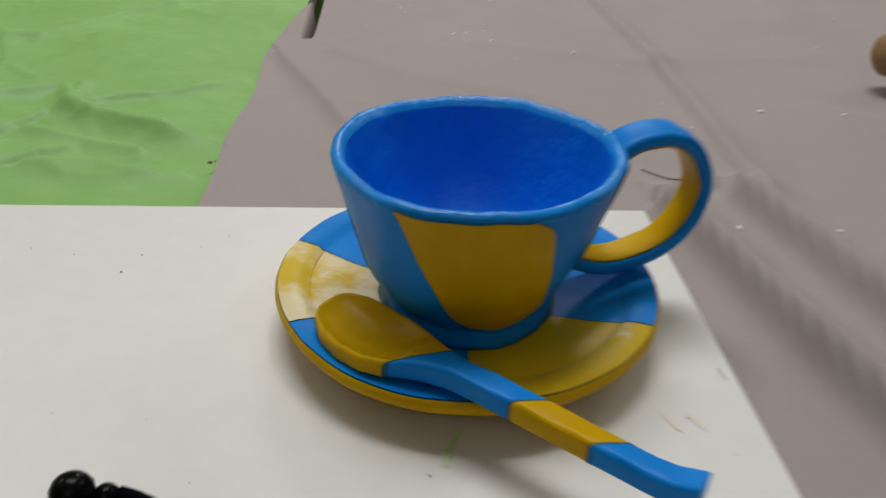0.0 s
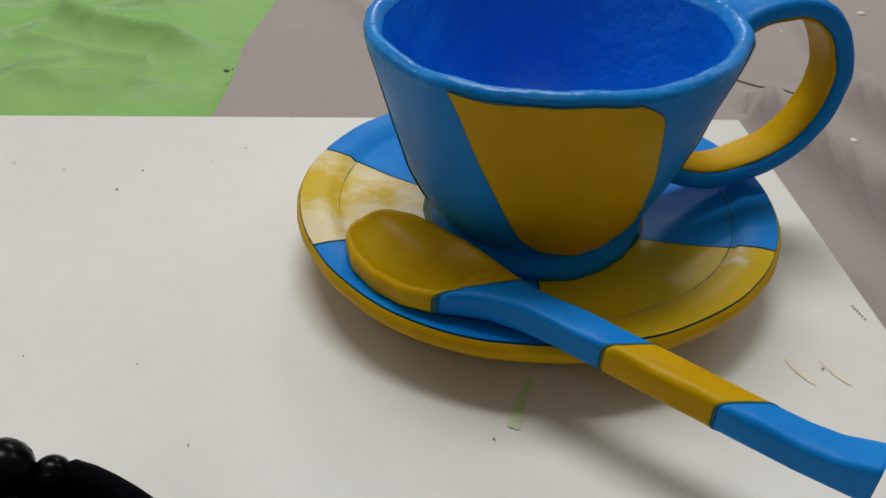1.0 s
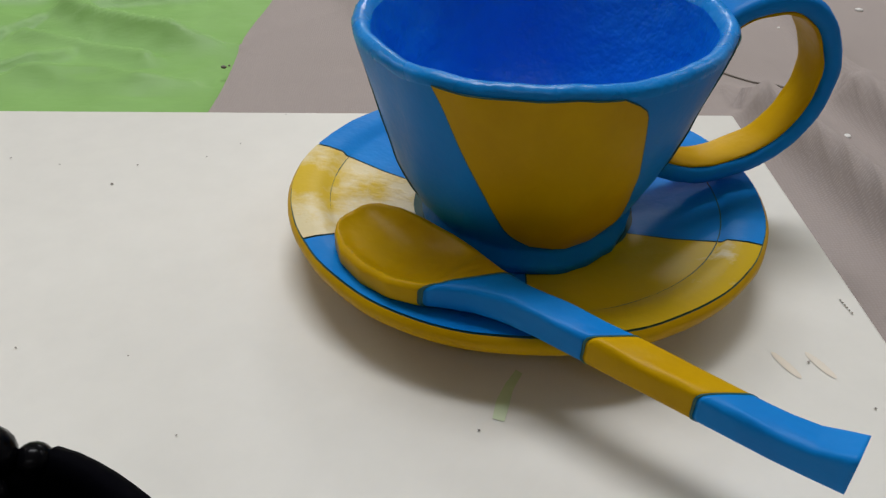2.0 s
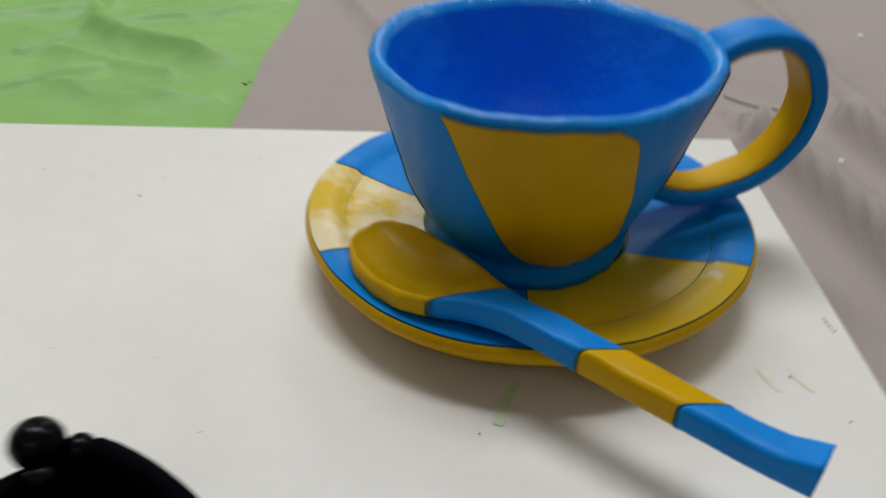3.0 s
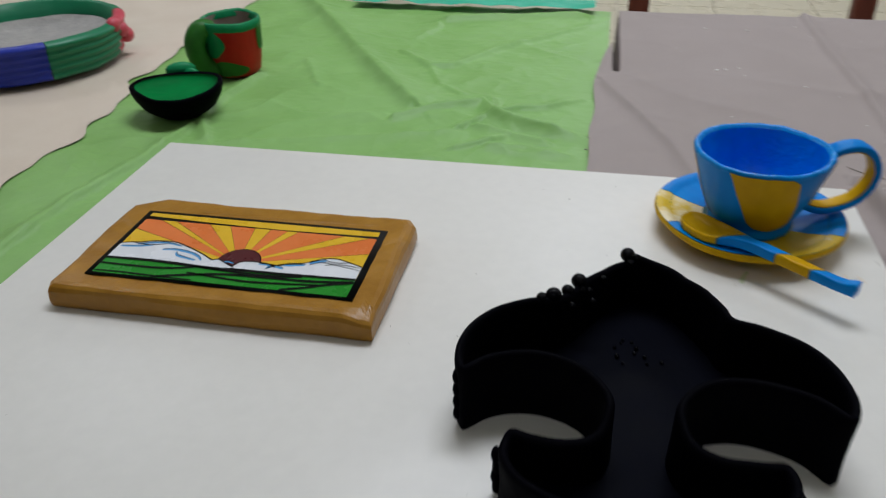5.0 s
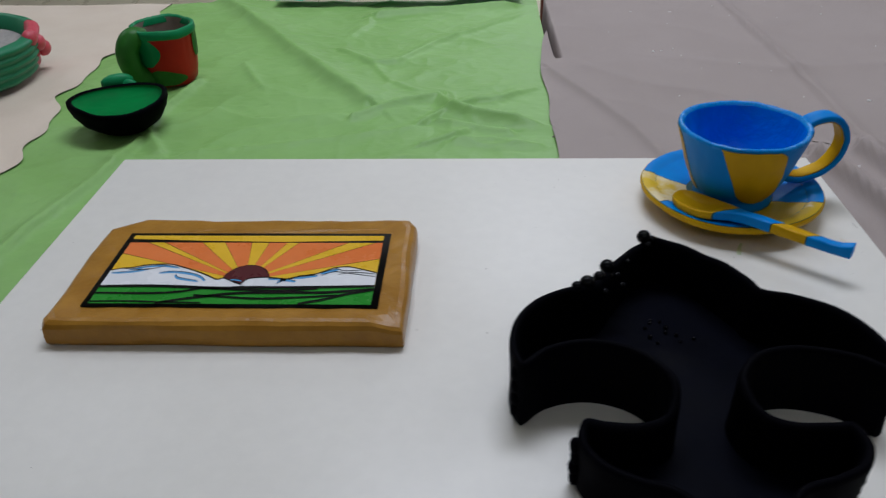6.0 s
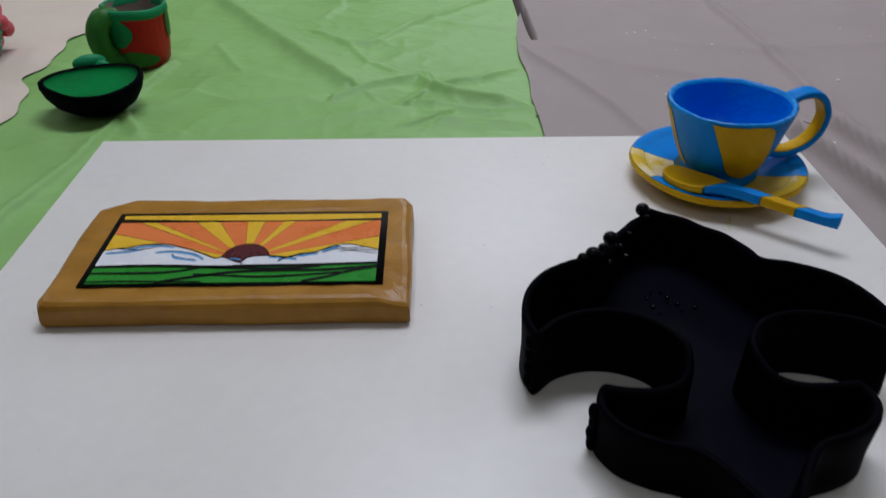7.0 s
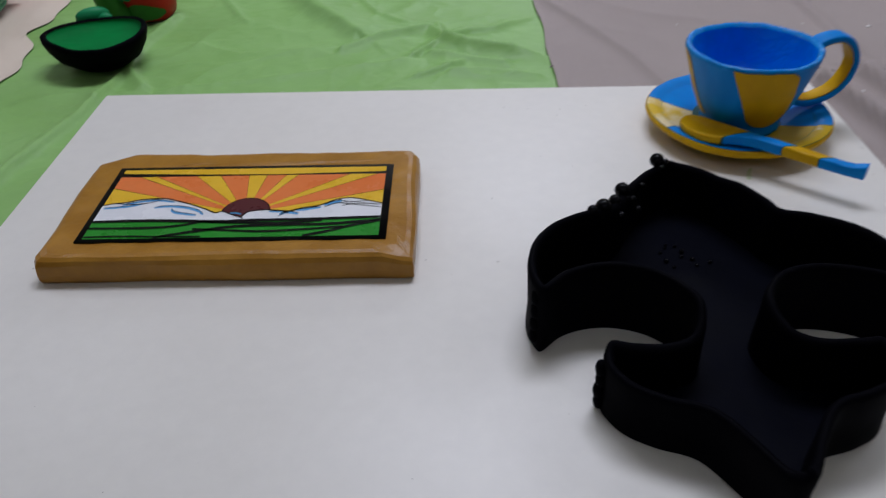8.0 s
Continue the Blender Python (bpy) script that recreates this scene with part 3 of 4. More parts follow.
def slab():
    """The clay slab: uneven sides, a bevelled front edge and knocked-off corners."""
    bm = bmesh.new()
    loop, n = [], 40
    def side(ax, ay, bx, by, cut_a, cut_b):
        for i in range(n):
            t = cut_a + (1 - cut_a - cut_b) * i / n
            loop.append((ax + (bx - ax) * t, ay + (by - ay) * t))
    side(TX0, TY0, TX1, TY0, 0.014, 0.003)
    side(TX1, TY0, TX1, TY1, 0.006, 0.03)
    side(TX1, TY1, TX0, TY1, 0.018, 0.07)
    side(TX0, TY1, TX0, TY0, 0.10, 0.022)
    cx, cy = (TX0 + TX1) / 2, (TY0 + TY1) / 2
    rows = []
    for z, inset, amp in ((0.0006, 0.0012, 0.0012), (0.003, 0.0002, 0.0016), (0.008, 0.0, 0.0018), (0.0145, 0.0006, 0.0024), (0.0176, 0.0018, 0.0030), (TH - 0.0006, 0.0042, 0.0032), (TH, 0.0075, 0.0022), (TH, 0.0125, 0.0010), (TH, 0.019, 0.0)):
        row = []
        for k, (x, y) in enumerate(loop):
            sx = inset * max(-1, min(1, (cx - x) / (cx - TX0) * 1.6)) + amp * noise.noise(Vector((x * 17, y * 17, z * 60)))
            sy = inset * max(-1, min(1, (cy - y) / (cy - TY0) * 1.6)) + amp * noise.noise(Vector((x * 17, y * 17, z * 60 + 7)))
            chip = max(0.0, 1 - math.hypot(x - TX1, (y - TY0) * 1.6) / 0.019) * max(0.0, z - 0.009) * max(0.0, 1 - inset / 0.012)
            row.append(bm.verts.new((x + sx, y + sy, z - chip * 0.55 + 0.0007 * noise.noise(Vector((x * 60, y * 60, 3))) * (z > 0.002))))
        rows.append(row)
    grid_faces(bm, rows, True)
    bm.faces.new(rows[-1]), bm.faces.new(rows[0])
    return bm


part("slab", slab(), M["frame"], plaque, "ochre-brown glazed clay slab with uneven edges", smooth=False)
PX0, PX1, PY0, PY1 = 0.0815, 0.2910, -0.2770, -0.1795
PZ = TH + 0.0012
part("picture_ground", box(bmesh.new(), PX0, PX1, PY0, PY1, TH - 0.002, PZ), M["ink"], plaque, "black painted border")
IX0, IX1, IY0, IY1 = PX0 + 0.0044, PX1 - 0.0052, PY0 + 0.0030, PY1 - 0.0036


def clip_box(pts, x0, x1, y0, y1):
    for axis, lim, keep in ((0, x0, 1), (0, x1, -1), (1, y0, 1), (1, y1, -1)):
        out = []
        for i, p in enumerate(pts):
            q = pts[i - 1]
            ip, iq = (p[axis] - lim) * keep >= 0, (q[axis] - lim) * keep >= 0
            if ip != iq:
                t = (lim - q[axis]) / (p[axis] - q[axis])
                out.append((q[0] + t * (p[0] - q[0]), q[1] + t * (p[1] - q[1])))
            if ip:
                out.append(p)
        pts = out
    return pts


def painted(name, pts, key, layer, label):
    if len(pts) >= 3:
        bm = bmesh.new()
        vs = [bm.verts.new((p[0], p[1], PZ + 0.00008 * layer)) for p in pts]
        low = [bm.verts.new((p[0], p[1], PZ - 0.0003)) for p in pts]
        f = bm.faces.new(vs)
        for i in range(len(pts)):
            bm.faces.new((vs[i - 1], vs[i], low[i], low[i - 1]))
        bmesh.ops.triangulate(bm, faces=[f])
        part(name, bm, M[key], plaque, label, smooth=False)


IW, IH = IX1 - IX0, IY1 - IY0


def at(u, v):
    """A spot on the painting: u across, v up."""
    return (IX0 + IW * u, IY0 + IH * v)


painted("sky_strip", [at(0.0, 0.945), at(0.3, 0.915), at(0.6, 0.90), at(1.0, 0.925), at(1.0, 1.0), at(0.0, 1.0)], "sunyellow", 1, "yellow strip")
SUN = at(0.522, 0.315)
SKY_TOP = at(0, 0.885)[1]
LOW_CLOUD = at(0, 0.225)[1]
ANGLES = [-6, 17, 30, 37, 60, 68, 83, 98, 119, 132, 146, 150, 161, 187]
for i, (a, b) in enumerate(zip(ANGLES, ANGLES[1:])):
    ga, gb = radians(a + 0.16), radians(b - 0.16)
    wedge = [(SUN[0] + 0.006 * math.cos(ga), SUN[1] + 0.006 * math.sin(ga)), (SUN[0] + 0.3 * math.cos(ga), SUN[1] + 0.3 * math.sin(ga)),
             (SUN[0] + 0.3 * math.cos(gb), SUN[1] + 0.3 * math.sin(gb)), (SUN[0] + 0.006 * math.cos(gb), SUN[1] + 0.006 * math.sin(gb))]
    painted("ray", clip_box(wedge, IX0, IX1, LOW_CLOUD, SKY_TOP), "orange" if i % 2 else "sunyellow", 1, "yellow ray" if i % 2 == 0 else "orange ray")
disc = [(SUN[0] + 0.0168 * math.cos(i * math.pi / 24), SUN[1] + 0.0195 * math.sin(i * math.pi / 24)) for i in range(-6, 31)]
painted("sun_outline", clip_box([(SUN[0] + (x - SUN[0]) * 1.05, SUN[1] + (y - SUN[1]) * 1.045) for x, y in disc], IX0, IX1, LOW_CLOUD, IY1), "ink", 2, "black outline")
painted("sun", clip_box(disc, IX0, IX1, LOW_CLOUD, IY1), "maroon", 3, "maroon half sun")


def strip(name, upper, lower, key, layer, label):
    """A painted band between two edges of as many points each."""
    bm = bmesh.new()
    z = PZ + 0.00008 * layer
    rows = [[bm.verts.new((*p, z)) for p in upper], [bm.verts.new((*p, z)) for p in lower]]
    grid_faces(bm, rows)
    part(name, bm, M[key], plaque, label, smooth=False)


def brush(points, width, key, layer, name, label, ends=0.25):
    """A brush stroke through spots of the painting, thinner at its ends."""
    line = spline([(*at(u, v), 0) for u, v in points], 8)
    n, left, right = len(line), [], []
    for i, p in enumerate(line):
        d = (line[min(i + 1, n - 1)] - line[max(i - 1, 0)]).normalized()
        w = width * (ends + (1 - ends) * math.sin(math.pi * i / (n - 1)) ** 0.6) * (1 + 0.25 * noise.noise(Vector((p.x * 300, p.y * 300, 0))))
        left.append((p.x - d.y * w, p.y + d.x * w)), right.append((p.x + d.y * w, p.y - d.x * w))
    strip(name, left, right, key, layer, label)


CLOUD = [(0.0, 0.45), (0.045, 0.481), (0.079, 0.49), (0.12, 0.524), (0.169, 0.54), (0.221, 0.536), (0.268, 0.496), (0.327, 0.437), (0.375, 0.38), (0.416, 0.325),
         (0.441, 0.341), (0.478, 0.297), (0.511, 0.265), (0.529, 0.325), (0.556, 0.348), (0.594, 0.356), (0.629, 0.347), (0.684, 0.333), (0.72, 0.376), (0.767, 0.398),
         (0.804, 0.442), (0.841, 0.495), (0.889, 0.51), (0.94, 0.477), (1.0, 0.425)]
edge = [at(min(1, max(0, p.x)), p.y) for p in spline([(u, v, 0) for u, v in CLOUD], 6)]
strip("cloud_bank", edge, [(x, LOW_CLOUD) for x, y in edge], "white", 5, "white cloud bank")
brush(CLOUD, 0.00065, "ink", 7, "cloud_outline", "black outline", 0.9)
SHADES = [([(0.07, 0.450), (0.133, 0.500), (0.192, 0.515), (0.254, 0.482)], 0.0012), ([(0.01, 0.405), (0.085, 0.427), (0.141, 0.465)], 0.0013),
          ([(0.19, 0.406), (0.238, 0.425), (0.302, 0.405), (0.350, 0.360), (0.376, 0.300)], 0.0015), ([(0.255, 0.385), (0.268, 0.345), (0.300, 0.320), (0.352, 0.292)], 0.0014),
          ([(0.645, 0.280), (0.668, 0.318), (0.711, 0.292)], 0.0016), ([(0.700, 0.340), (0.740, 0.358), (0.785, 0.378)], 0.0014), ([(0.795, 0.405), (0.823, 0.445), (0.856, 0.470)], 0.0015),
          ([(0.468, 0.318), (0.490, 0.318), (0.512, 0.300)], 0.0010), ([(0.606, 0.328), (0.645, 0.326), (0.675, 0.306)], 0.0011)]
for pts, w in SHADES:
    brush(pts, w, "sky", 6, "cloud_shade", "light blue cloud shading")
    brush([(u, v + w * 9) for u, v in pts], 0.00034, "ink", 7, "brush_line", "thin black brush line", 0.5)
for pts in ([(0.034, 0.478), (0.13, 0.461), (0.203, 0.517)], [(0.478, 0.297), (0.505, 0.262), (0.522, 0.240)], [(0.643, 0.262), (0.674, 0.330), (0.72, 0.373)],
            [(0.841, 0.493), (0.882, 0.452), (0.95, 0.465)], [(0.797, 0.382), (0.843, 0.438), (0.903, 0.413), (1.0, 0.37)], [(0.86, 0.40), (0.92, 0.43), (1.0, 0.405)]):
    brush(pts, 0.00042, "ink", 8, "brush_line", "thin black brush line", 0.4)

painted("hillside", [at(0.0, 0.0), at(1.0, 0.0), at(1.0, 0.23), at(0.0, 0.215)], "hill", 2, "green painted hillside")
HILL_LINES = [([(0.0, 0.222), (0.20, 0.230), (0.445, 0.204), (0.521, 0.214), (0.73, 0.219), (1.0, 0.240)], 0.0012), ([(0.0, 0.134), (0.196, 0.131), (0.300, 0.152), (0.374, 0.200)], 0.0009),
              ([(0.24, 0.0), (0.31, 0.045), (0.40, 0.090), (0.51, 0.135), (0.679, 0.150), (0.828, 0.152), (1.0, 0.200)], 0.0011), ([(0.361, 0.110), (0.48, 0.085), (0.602, 0.066), (0.739, 0.084), (0.876, 0.116)], 0.0008),
              ([(0.745, 0.0), (0.832, 0.061), (0.903, 0.127), (1.0, 0.190)], 0.0010), ([(0.0, 0.020), (0.12, 0.026), (0.25, 0.016), (0.40, 0.010)], 0.0006), ([(0.36, 0.205), (0.50, 0.185), (0.66, 0.175), (0.80, 0.200)], 0.0008)]
for pts, w in HILL_LINES:
    brush(pts, w * 1.35, "ink", 7, "hill_line", "thick black brush line", 0.8)

# ---- black tray in the shape of a lily ----
HALF = [(0.0, -0.2235), (0.014, -0.233), (0.026, -0.246), (0.038, -0.265), (0.046, -0.280), (0.055, -0.290), (0.072, -0.2945), (0.090, -0.306), (0.103, -0.325), (0.108, -0.347),
        (0.106, -0.364), (0.100, -0.370), (0.086, -0.3565), (0.068, -0.3495), (0.050, -0.350), (0.033, -0.358), (0.0215, -0.374), (0.0215, -0.388), (0.028, -0.398), (0.042, -0.4025),
        (0.060, -0.402), (0.071, -0.401), (0.0755, -0.408), (0.075, -0.419), (0.066, -0.432), (0.050, -0.441), (0.031, -0.448), (0.017, -0.467), (0.006, -0.486), (0.0, -0.490)]
TXC = 0.487


def tray_outline():
    full = HALF + [(-x, y) for x, y in HALF[-2:0:-1]]
    pts = spline([(x + (0.0045 if x > 0 and -0.285 < y < -0.228 else 0.0) + (0.0030 if x > 0.085 else 0.0) - (0.032 * x if y < -0.395 else 0.0), y - 0.03 * x, 0) for x, y in full], 5, True)
    return pts


tray = thing("tray", pose(TXC, 0, BOARD), "deep black lily-shaped clay tray with beaded trim on a board", "tray")
line = tray_outline()
area = sum(a.x * b.y - b.x * a.y for a, b in zip(line, line[1:] + line[:1]))
sign = 1 if area > 0 else -1


def tray_ring(d, z, flare=0.0):
    n, row = len(line), []
    for i, p in enumerate(line):
        t = (line[(i + 1) % n] - line[i - 1]).normalized()
        q = p + sign * d * Vector((-t.y, t.x, 0))
        row.append((q.x + flare * (p.x), q.y, z))
    return row


def rim_z(p):
    return 0.0495 + 0.0015 * noise.noise(Vector((p[0] * 25, p[1] * 25, 0))) - 0.0040 * min(1, max(0, (p[1] + 0.262) / 0.016)) + 0.0013 * math.exp(-(p[0] / 0.0035) ** 2) * (p[1] > -0.24) - (0.012 if p[0] < 0 else 0.006) * min(1, max(0, (-0.380 - p[1]) / 0.025)) * min(1, abs(p[0]) / 0.01 + 0.5)


bm = bmesh.new()
rows = []
for d, z in ((0.0015, 0.0), (0.0, 0.003), (0.0006, 0.018), (0.0, 0.034), (-0.0006, 0.0455), (-0.0002, 0.0485), (0.0018, 0.0500), (0.0040, 0.0485), (0.0048, 0.0455), (0.0050, 0.030), (0.0056, 0.008)):
    rows.append([bm.verts.new((x, y, zz * rim_z((x, y)) / 0.0495)) for x, y, zz in tray_ring(d, z)])
grid_faces(bm, rows, True)
part("wall", bm, M["black"], tray, "upright black wall following the lily outline")
bm = bmesh.new()
vs = [bm.verts.new(p) for p in tray_ring(0.0020, 0.0095)]
edges = [bm.edges.new((vs[i - 1], vs[i])) for i in range(len(vs))]
bmesh.ops.triangle_fill(bm, use_beauty=True, use_dissolve=False, edges=edges)
low = bmesh.ops.extrude_face_region(bm, geom=list(bm.faces))
bmesh.ops.translate(bm, vec=(0, 0, -0.008), verts=[v for v in low["geom"] if isinstance(v, bmesh.types.BMVert)])
part("floor_plate", bm, M["navy"], tray, "black floor of the tray with a bluish sheen put in its colour", smooth=False)
for x, y, z, r in ((-0.0095, -0.2280, 0.0485, 0.0052), (-0.003, -0.2262, 0.0452, 0.0032), (-0.0075, -0.2330, 0.0450, 0.0030), (-0.0410, -0.2690, 0.0505, 0.0052), (-0.0475, -0.2800, 0.0495, 0.0042), (-0.0560, -0.2875, 0.0500, 0.0054),
                   (-0.0630, -0.2905, 0.0490, 0.0040), (-0.045, -0.2800, 0.0460, 0.0030), (-0.0390, -0.2730, 0.0460, 0.0030), (-0.0530, -0.2875, 0.0445, 0.0030), (-0.0340, -0.2700, 0.0440, 0.0026), (-0.0310, -0.2760, 0.0400, 0.0026), (-0.0440, -0.2860, 0.0420, 0.0028), (-0.0250, -0.2560, 0.0455, 0.0022)):
    part("bead", blob(bmesh.new(), x, y, z, r, r, r * 0.95, 14), M["black_gloss"], tray, "small glossy black bead")
rng = random.Random(8)
for i in range(11):
    x, y = rng.uniform(-0.016, 0.016), rng.uniform(-0.300, -0.274)
    r = rng.uniform(0.0010, 0.0017)
    part("bead", blob(bmesh.new(), x, y, 0.0095 + r * 0.7, r, r, r * 0.9, 10), M["black_gloss"], tray, "small glossy black bead")
for k in range(4):
    for sx in (-1, 1):
        part("ridge", blob(bmesh.new(), sx * (0.0745 + 0.0008 * (k % 2)), -0.4120 - sx * 0.0022, 0.006 + 0.0080 * k, 0.0030, 0.0042, 0.0052, 10), M["black"], tray, "rounded ridge on the band end")
        part("ridge", blob(bmesh.new(), sx * 0.1050, -0.3650 - sx * 0.0030, 0.010 + 0.0095 * k, 0.0030, 0.0042, 0.0052, 10), M["black"], tray, "rounded ridge on the petal tip")

# ---- mug and leaf bowl on the green sheet ----
mug = thing("mug", pose(-0.039, 0.258, CLOTH + 0.002), "red handmade mug with green leaves and handle on the green sheet", "mug")
MOUT = [(0.0, 0.0), (0.031, 0.0005), (0.034, 0.004), (0.0365, 0.020), (0.0385, 0.042), (0.0390, 0.060), (0.0390, 0.072)]
part("body", lathe(MOUT, amp=0.003, seed=11), M["red"], mug)
part("rim", lathe([(0.0395, 0.068), (0.0412, 0.071), (0.0405, 0.079), (0.0380, 0.0805), (0.0355, 0.078), (0.0345, 0.070)], amp=0.003, seed=11), M["teal"], mug, "turquoise-green glazed rim")
part("inside", lathe([(0.0355, 0.0775), (0.034, 0.060), (0.033, 0.02), (0.0, 0.016)], amp=0.002, seed=11), M["mug_in"], mug, "greyish unglazed inside")


def mug_leaf(mid, span, low, high, key, label):
    bm, rows = bmesh.new(), []
    for j in range(17):
        f = j / 16
        z = low + (high - low) * f
        h = span * math.sin(math.pi * (0.12 + 0.86 * f)) ** 0.8
        r = np.interp(z, [p[1] for p in MOUT], [p[0] for p in MOUT])
        row = []
        for i in range(17):
            a = radians(mid + h * (i / 8 - 1) + 8 * math.sin(f * 4))
            rr = r + 0.0010 + wobble(a, z, 0.003, 11.0)
            row.append(bm.verts.new((rr * math.cos(a), rr * math.sin(a), z + wobble(a, z * 0.2, 0.0024, 20.0))))
        rows.append(row)
    grid_faces(bm, rows)
    part("leaf", bm, M[key], mug, label)


mug_leaf(-85, 42, 0.003, 0.026, "leaf", "dark green leaf")
mug_leaf(-118, 30, 0.030, 0.078, "teal", "bright green leaf hanging from the rim")
mug_leaf(10, 26, 0.035, 0.076, "leaf", "dark green leaf")
mug_leaf(120, 40, 0.010, 0.070, "leaf", "dark green leaf")
mug.scale = (0.95, 0.95, 0.92)
MA = radians(-132)
loop = spline([(0.030, 0.066), (0.043, 0.070), (0.053, 0.058), (0.054, 0.040), (0.047, 0.022), (0.030, 0.012)], 6)
part("handle", tube(bmesh.new(), [(p.x * math.cos(MA), p.x * math.sin(MA), p.y) for p in loop], 0.0145, 14), M["leaf"], mug, "thick dark green handle")

bowl = thing("leaf_bowl", pose(-0.042, 0.107, CLOTH + 0.0005, 0, 0, 12), "small pointed black bowl with a green inside on the green sheet", "bowl")


def boat(scale, levels):
    bm, rows = bmesh.new(), []
    for k, z in levels:
        row = []
        for i in range(56):
            a = i * math.tau / 56
            tip = 1 + 0.10 * max(0, -math.cos(a)) ** 5
            x, y = 0.0515 * k * scale * math.cos(a) * tip, 0.051 * k * scale * math.sin(a) * (1 + 0.10 * math.cos(a))
            zz = z * (1 + 0.06 * math.cos(2 * a) + 0.04 * noise.noise(Vector((math.cos(a) * 2, math.sin(a) * 2, 5))))
            row.append(bm.verts.new((x, y, zz)))
        rows.append(row)
    grid_faces(bm, rows, True)
    bm.faces.new(rows[0]) if levels[0][0] > 0.05 else None
    return bm, rows


bm, rows = boat(1, [(0.42, 0.0), (0.56, 0.003), (0.80, 0.011), (0.94, 0.022), (1.0, 0.031), (1.0, 0.0355), (0.95, 0.0375), (0.89, 0.0355)])
part("shell", bm, M["black"], bowl, "black glazed outside and lip")
bm, rows = boat(1, [(0.30, 0.0245), (0.60, 0.0255), (0.80, 0.0280), (0.88, 0.0325), (0.905, 0.0355)])
part("inside", bm, M["bowl_in"], bowl, "emerald green inside")
bm = bmesh.new()
blob(bm, -0.012, 0.056, 0.036, 0.019, 0.0075, 0.0095, 14, 0.3)
blob(bm, 0.000, 0.054, 0.032, 0.011, 0.006, 0.007, 12, -0.2)
part("leaf_tab", bm, M["teal"], bowl, "small green leaf behind the lip")

# ---- ribbed coil bowl on the cream cloth ----
coil = thing("coil_bowl", pose(-0.350, 0.255, CLOTH + 0.008), "ribbed coil-built clay bowl painted blue, green and pink", "bowl")
for a0, a1, key, nm in ((-190, -43, "coil_blue", "blue painted coils"), (-42.5, 12, "coil_green", "green painted coils"), (12.5, 40, "coil_pink", "coral pink painted coils"), (40.5, 169.5, "coil_green", "green painted coils")):
    prof = []
    for k in range(5):
        for s in range(6):
            t = s / 6 * math.pi
            prof.append((0.122 + 0.0022 * k + 0.0035 * math.sin(t), 0.0008 + 0.0098 * (k + s / 6)))
    prof += [(0.1290, 0.0500), (0.124, 0.0515), (0.119, 0.049), (0.115, 0.030), (0.112, 0.010)]
    part("coil_band", lathe(prof, a0, a1, 60, 0.004, 31.0), M[key], coil, nm)
part("inside", lathe([(0.116, 0.030), (0.10, 0.022), (0.05, 0.018), (0.0, 0.017)], amp=0.004, seed=33), M["pebble"], coil, "pale grey mottled inside")
bm = bmesh.new()
for a, k in ((8, 0), (17, 1), (24, 2)):
    r = 0.129 + 0.002 * k
    blob(bm, r * math.cos(radians(a)), r * math.sin(radians(a)), 0.046 - 0.012 * k, 0.009, 0.012, 0.011, 12)
part("knot", bm, M["coil_pink"], coil, "coral pink clay knot")

# ---- rolling pin on the drop cloth ----
pin = thing("rolling_pin", pose(0.921, 0.222, CLOTH + 0.0305, 0, 0, 10), "brown wooden rolling pin lying on the beige cloth", "rolling pin")
bm = lathe([(0.0, -0.002), (0.009, -0.0005), (0.016, 0.005), (0.0185, 0.015), (0.017, 0.028), (0.012, 0.045), (0.010, 0.062)], steps=24)
bmesh.ops.rotate(bm, verts=bm.verts, matrix=Matrix.Rotation(radians(90), 3, "Y"))
part("handle", bm, M["wood"], pin)
bm = lathe([(0.0, 0.062), (0.026, 0.062), (0.030, 0.066), (0.030, 0.30), (0.026, 0.304), (0.0, 0.304)], steps=28)
bmesh.ops.rotate(bm, verts=bm.verts, matrix=Matrix.Rotation(radians(90), 3, "Y"))
part("roller", bm, M["wood"], pin)

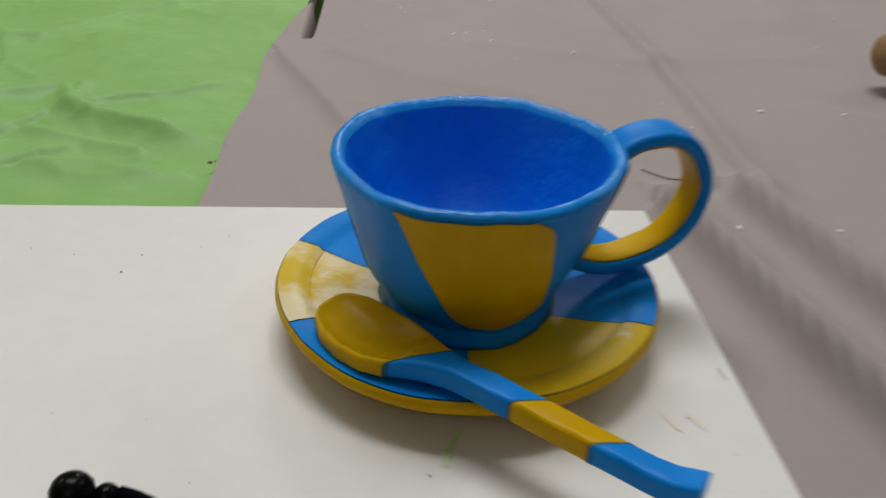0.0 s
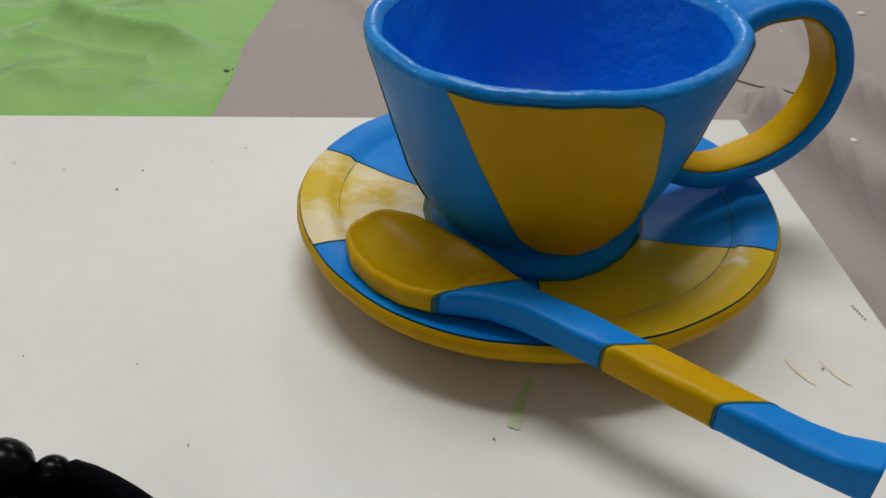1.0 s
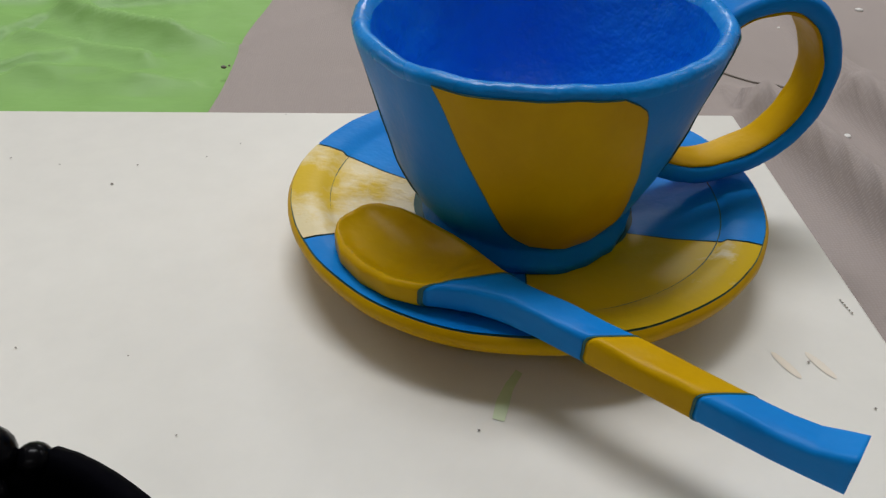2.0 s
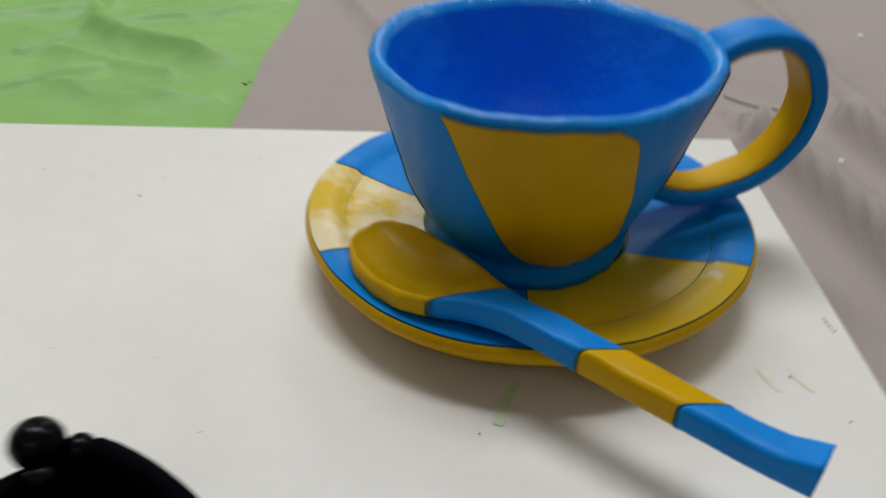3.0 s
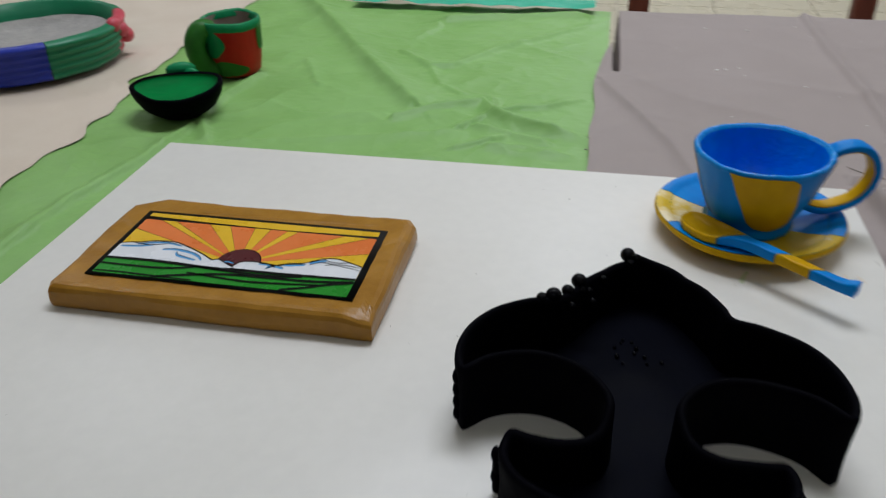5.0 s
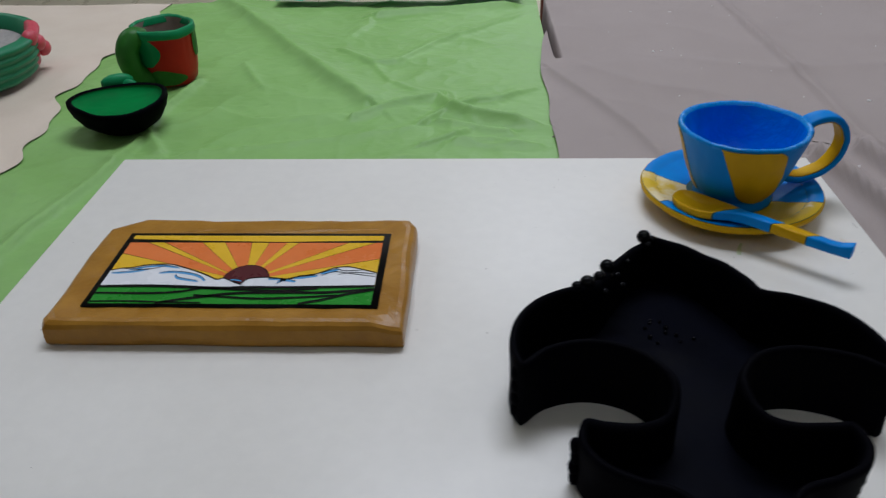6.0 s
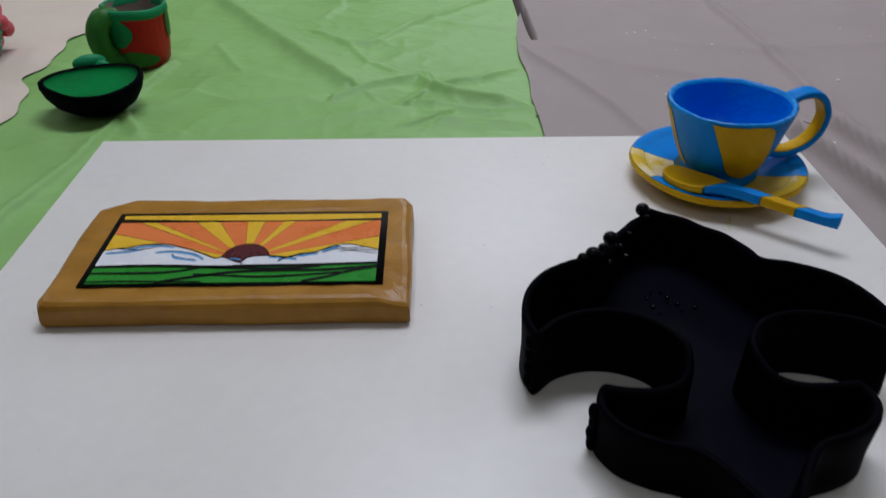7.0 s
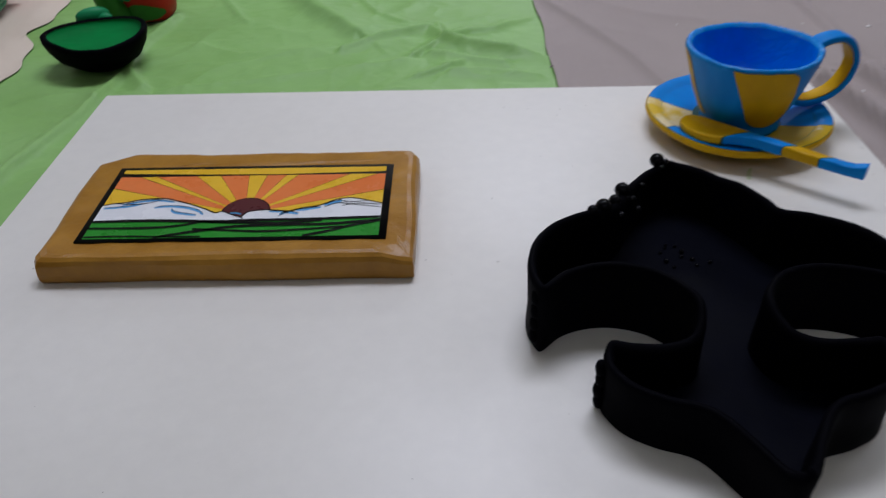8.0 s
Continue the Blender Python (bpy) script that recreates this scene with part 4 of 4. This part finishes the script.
# ---- chair beyond the tables ----
chair = thing("chair", pose(0.73, 1.0, 0), "red-brown wooden chair pushed up to the far side of the table", "chair")
for sx in (-0.217, 0.217):
    part("back_post", box(bmesh.new(), sx - 0.021, sx + 0.021, -0.016, 0.016, -0.004, 0.92, 0.004), M["redwood"], chair)
    part("front_leg", box(bmesh.new(), sx - 0.018, sx + 0.018, -0.40, -0.364, -0.004, 0.425, 0.003), M["redwood"], chair)
for z in (0.80, 0.88):
    part("back_rail", box(bmesh.new(), -0.195, 0.195, -0.010, 0.010, z - 0.02, z + 0.03, 0.004), M["redwood"], chair)
part("seat", box(bmesh.new(), -0.22, 0.22, -0.41, -0.018, 0.425, 0.455, 0.008), M["redwood"], chair)

# ---- specks of dried slip on the drop cloth ----
rng = random.Random(21)
bm = bmesh.new()
SPOTS = [(0.815, 0.175, 0.0026), (0.731, -0.004, 0.0016), (0.60, 0.36, 0.002), (0.70, 0.30, 0.0018)]
for i in range(70):
    SPOTS.append((rng.uniform(0.5, 1.3), rng.uniform(-0.3, 0.62), rng.choice((0.0006, 0.0008, 0.0010, 0.0016))))
for x, y, r in SPOTS:
    if clear_of_board(x, y) == 1:
        blob(bm, x, y, beige_height(x, y) + r * 0.15, r * rng.uniform(0.8, 1.5), r, r * 0.45, 8, rng.uniform(0, 3))
solid("slip_crumbs", bm, M["plaster"], "small crumbs of dried white slip on the beige cloth", "crumbs", "stuff", smooth=True)
bm = tube(bmesh.new(), [(p.x, p.y, beige_height(p.x, p.y) + 0.0006) for p in spline([(0.700, 0.075, 0), (0.712, 0.062, 0), (0.722, 0.060, 0), (0.730, 0.050, 0)], 6)], 0.0005, 6)
solid("thread", bm, M["dirt"], "loose dark thread lying on the beige cloth", "thread", smooth=True)
# Two small dark blobs at the beige cloth's edge.
bm = blob(bmesh.new(), 0.4400, 0.070, CLOTH + 0.0042, 0.0016, 0.0009, 0.0009, 8)
blob(bm, 0.4425, 0.072, CLOTH + 0.0042, 0.0006, 0.0005, 0.0005, 8)
solid("seam_mark", bm, M["dirt"], "small dark mark beside the edge of the beige cloth", "crumb", smooth=True)

# ---- floor tiles beyond the tables ----
bm = box(bmesh.new(), -0.248, 0.248, -0.248, 0.248, -0.006, 0.0)
tile_mesh = mesh_of("tile", bm, M["tile"], False)
for i in range(14):
    for j in range(17):
        ob = new("tile", tile_mesh)
        ob.parent = floor
        ob.location = (X0 + 0.45 + 0.5 * i, Y0 + 0.30 + 0.5 * j, 0)
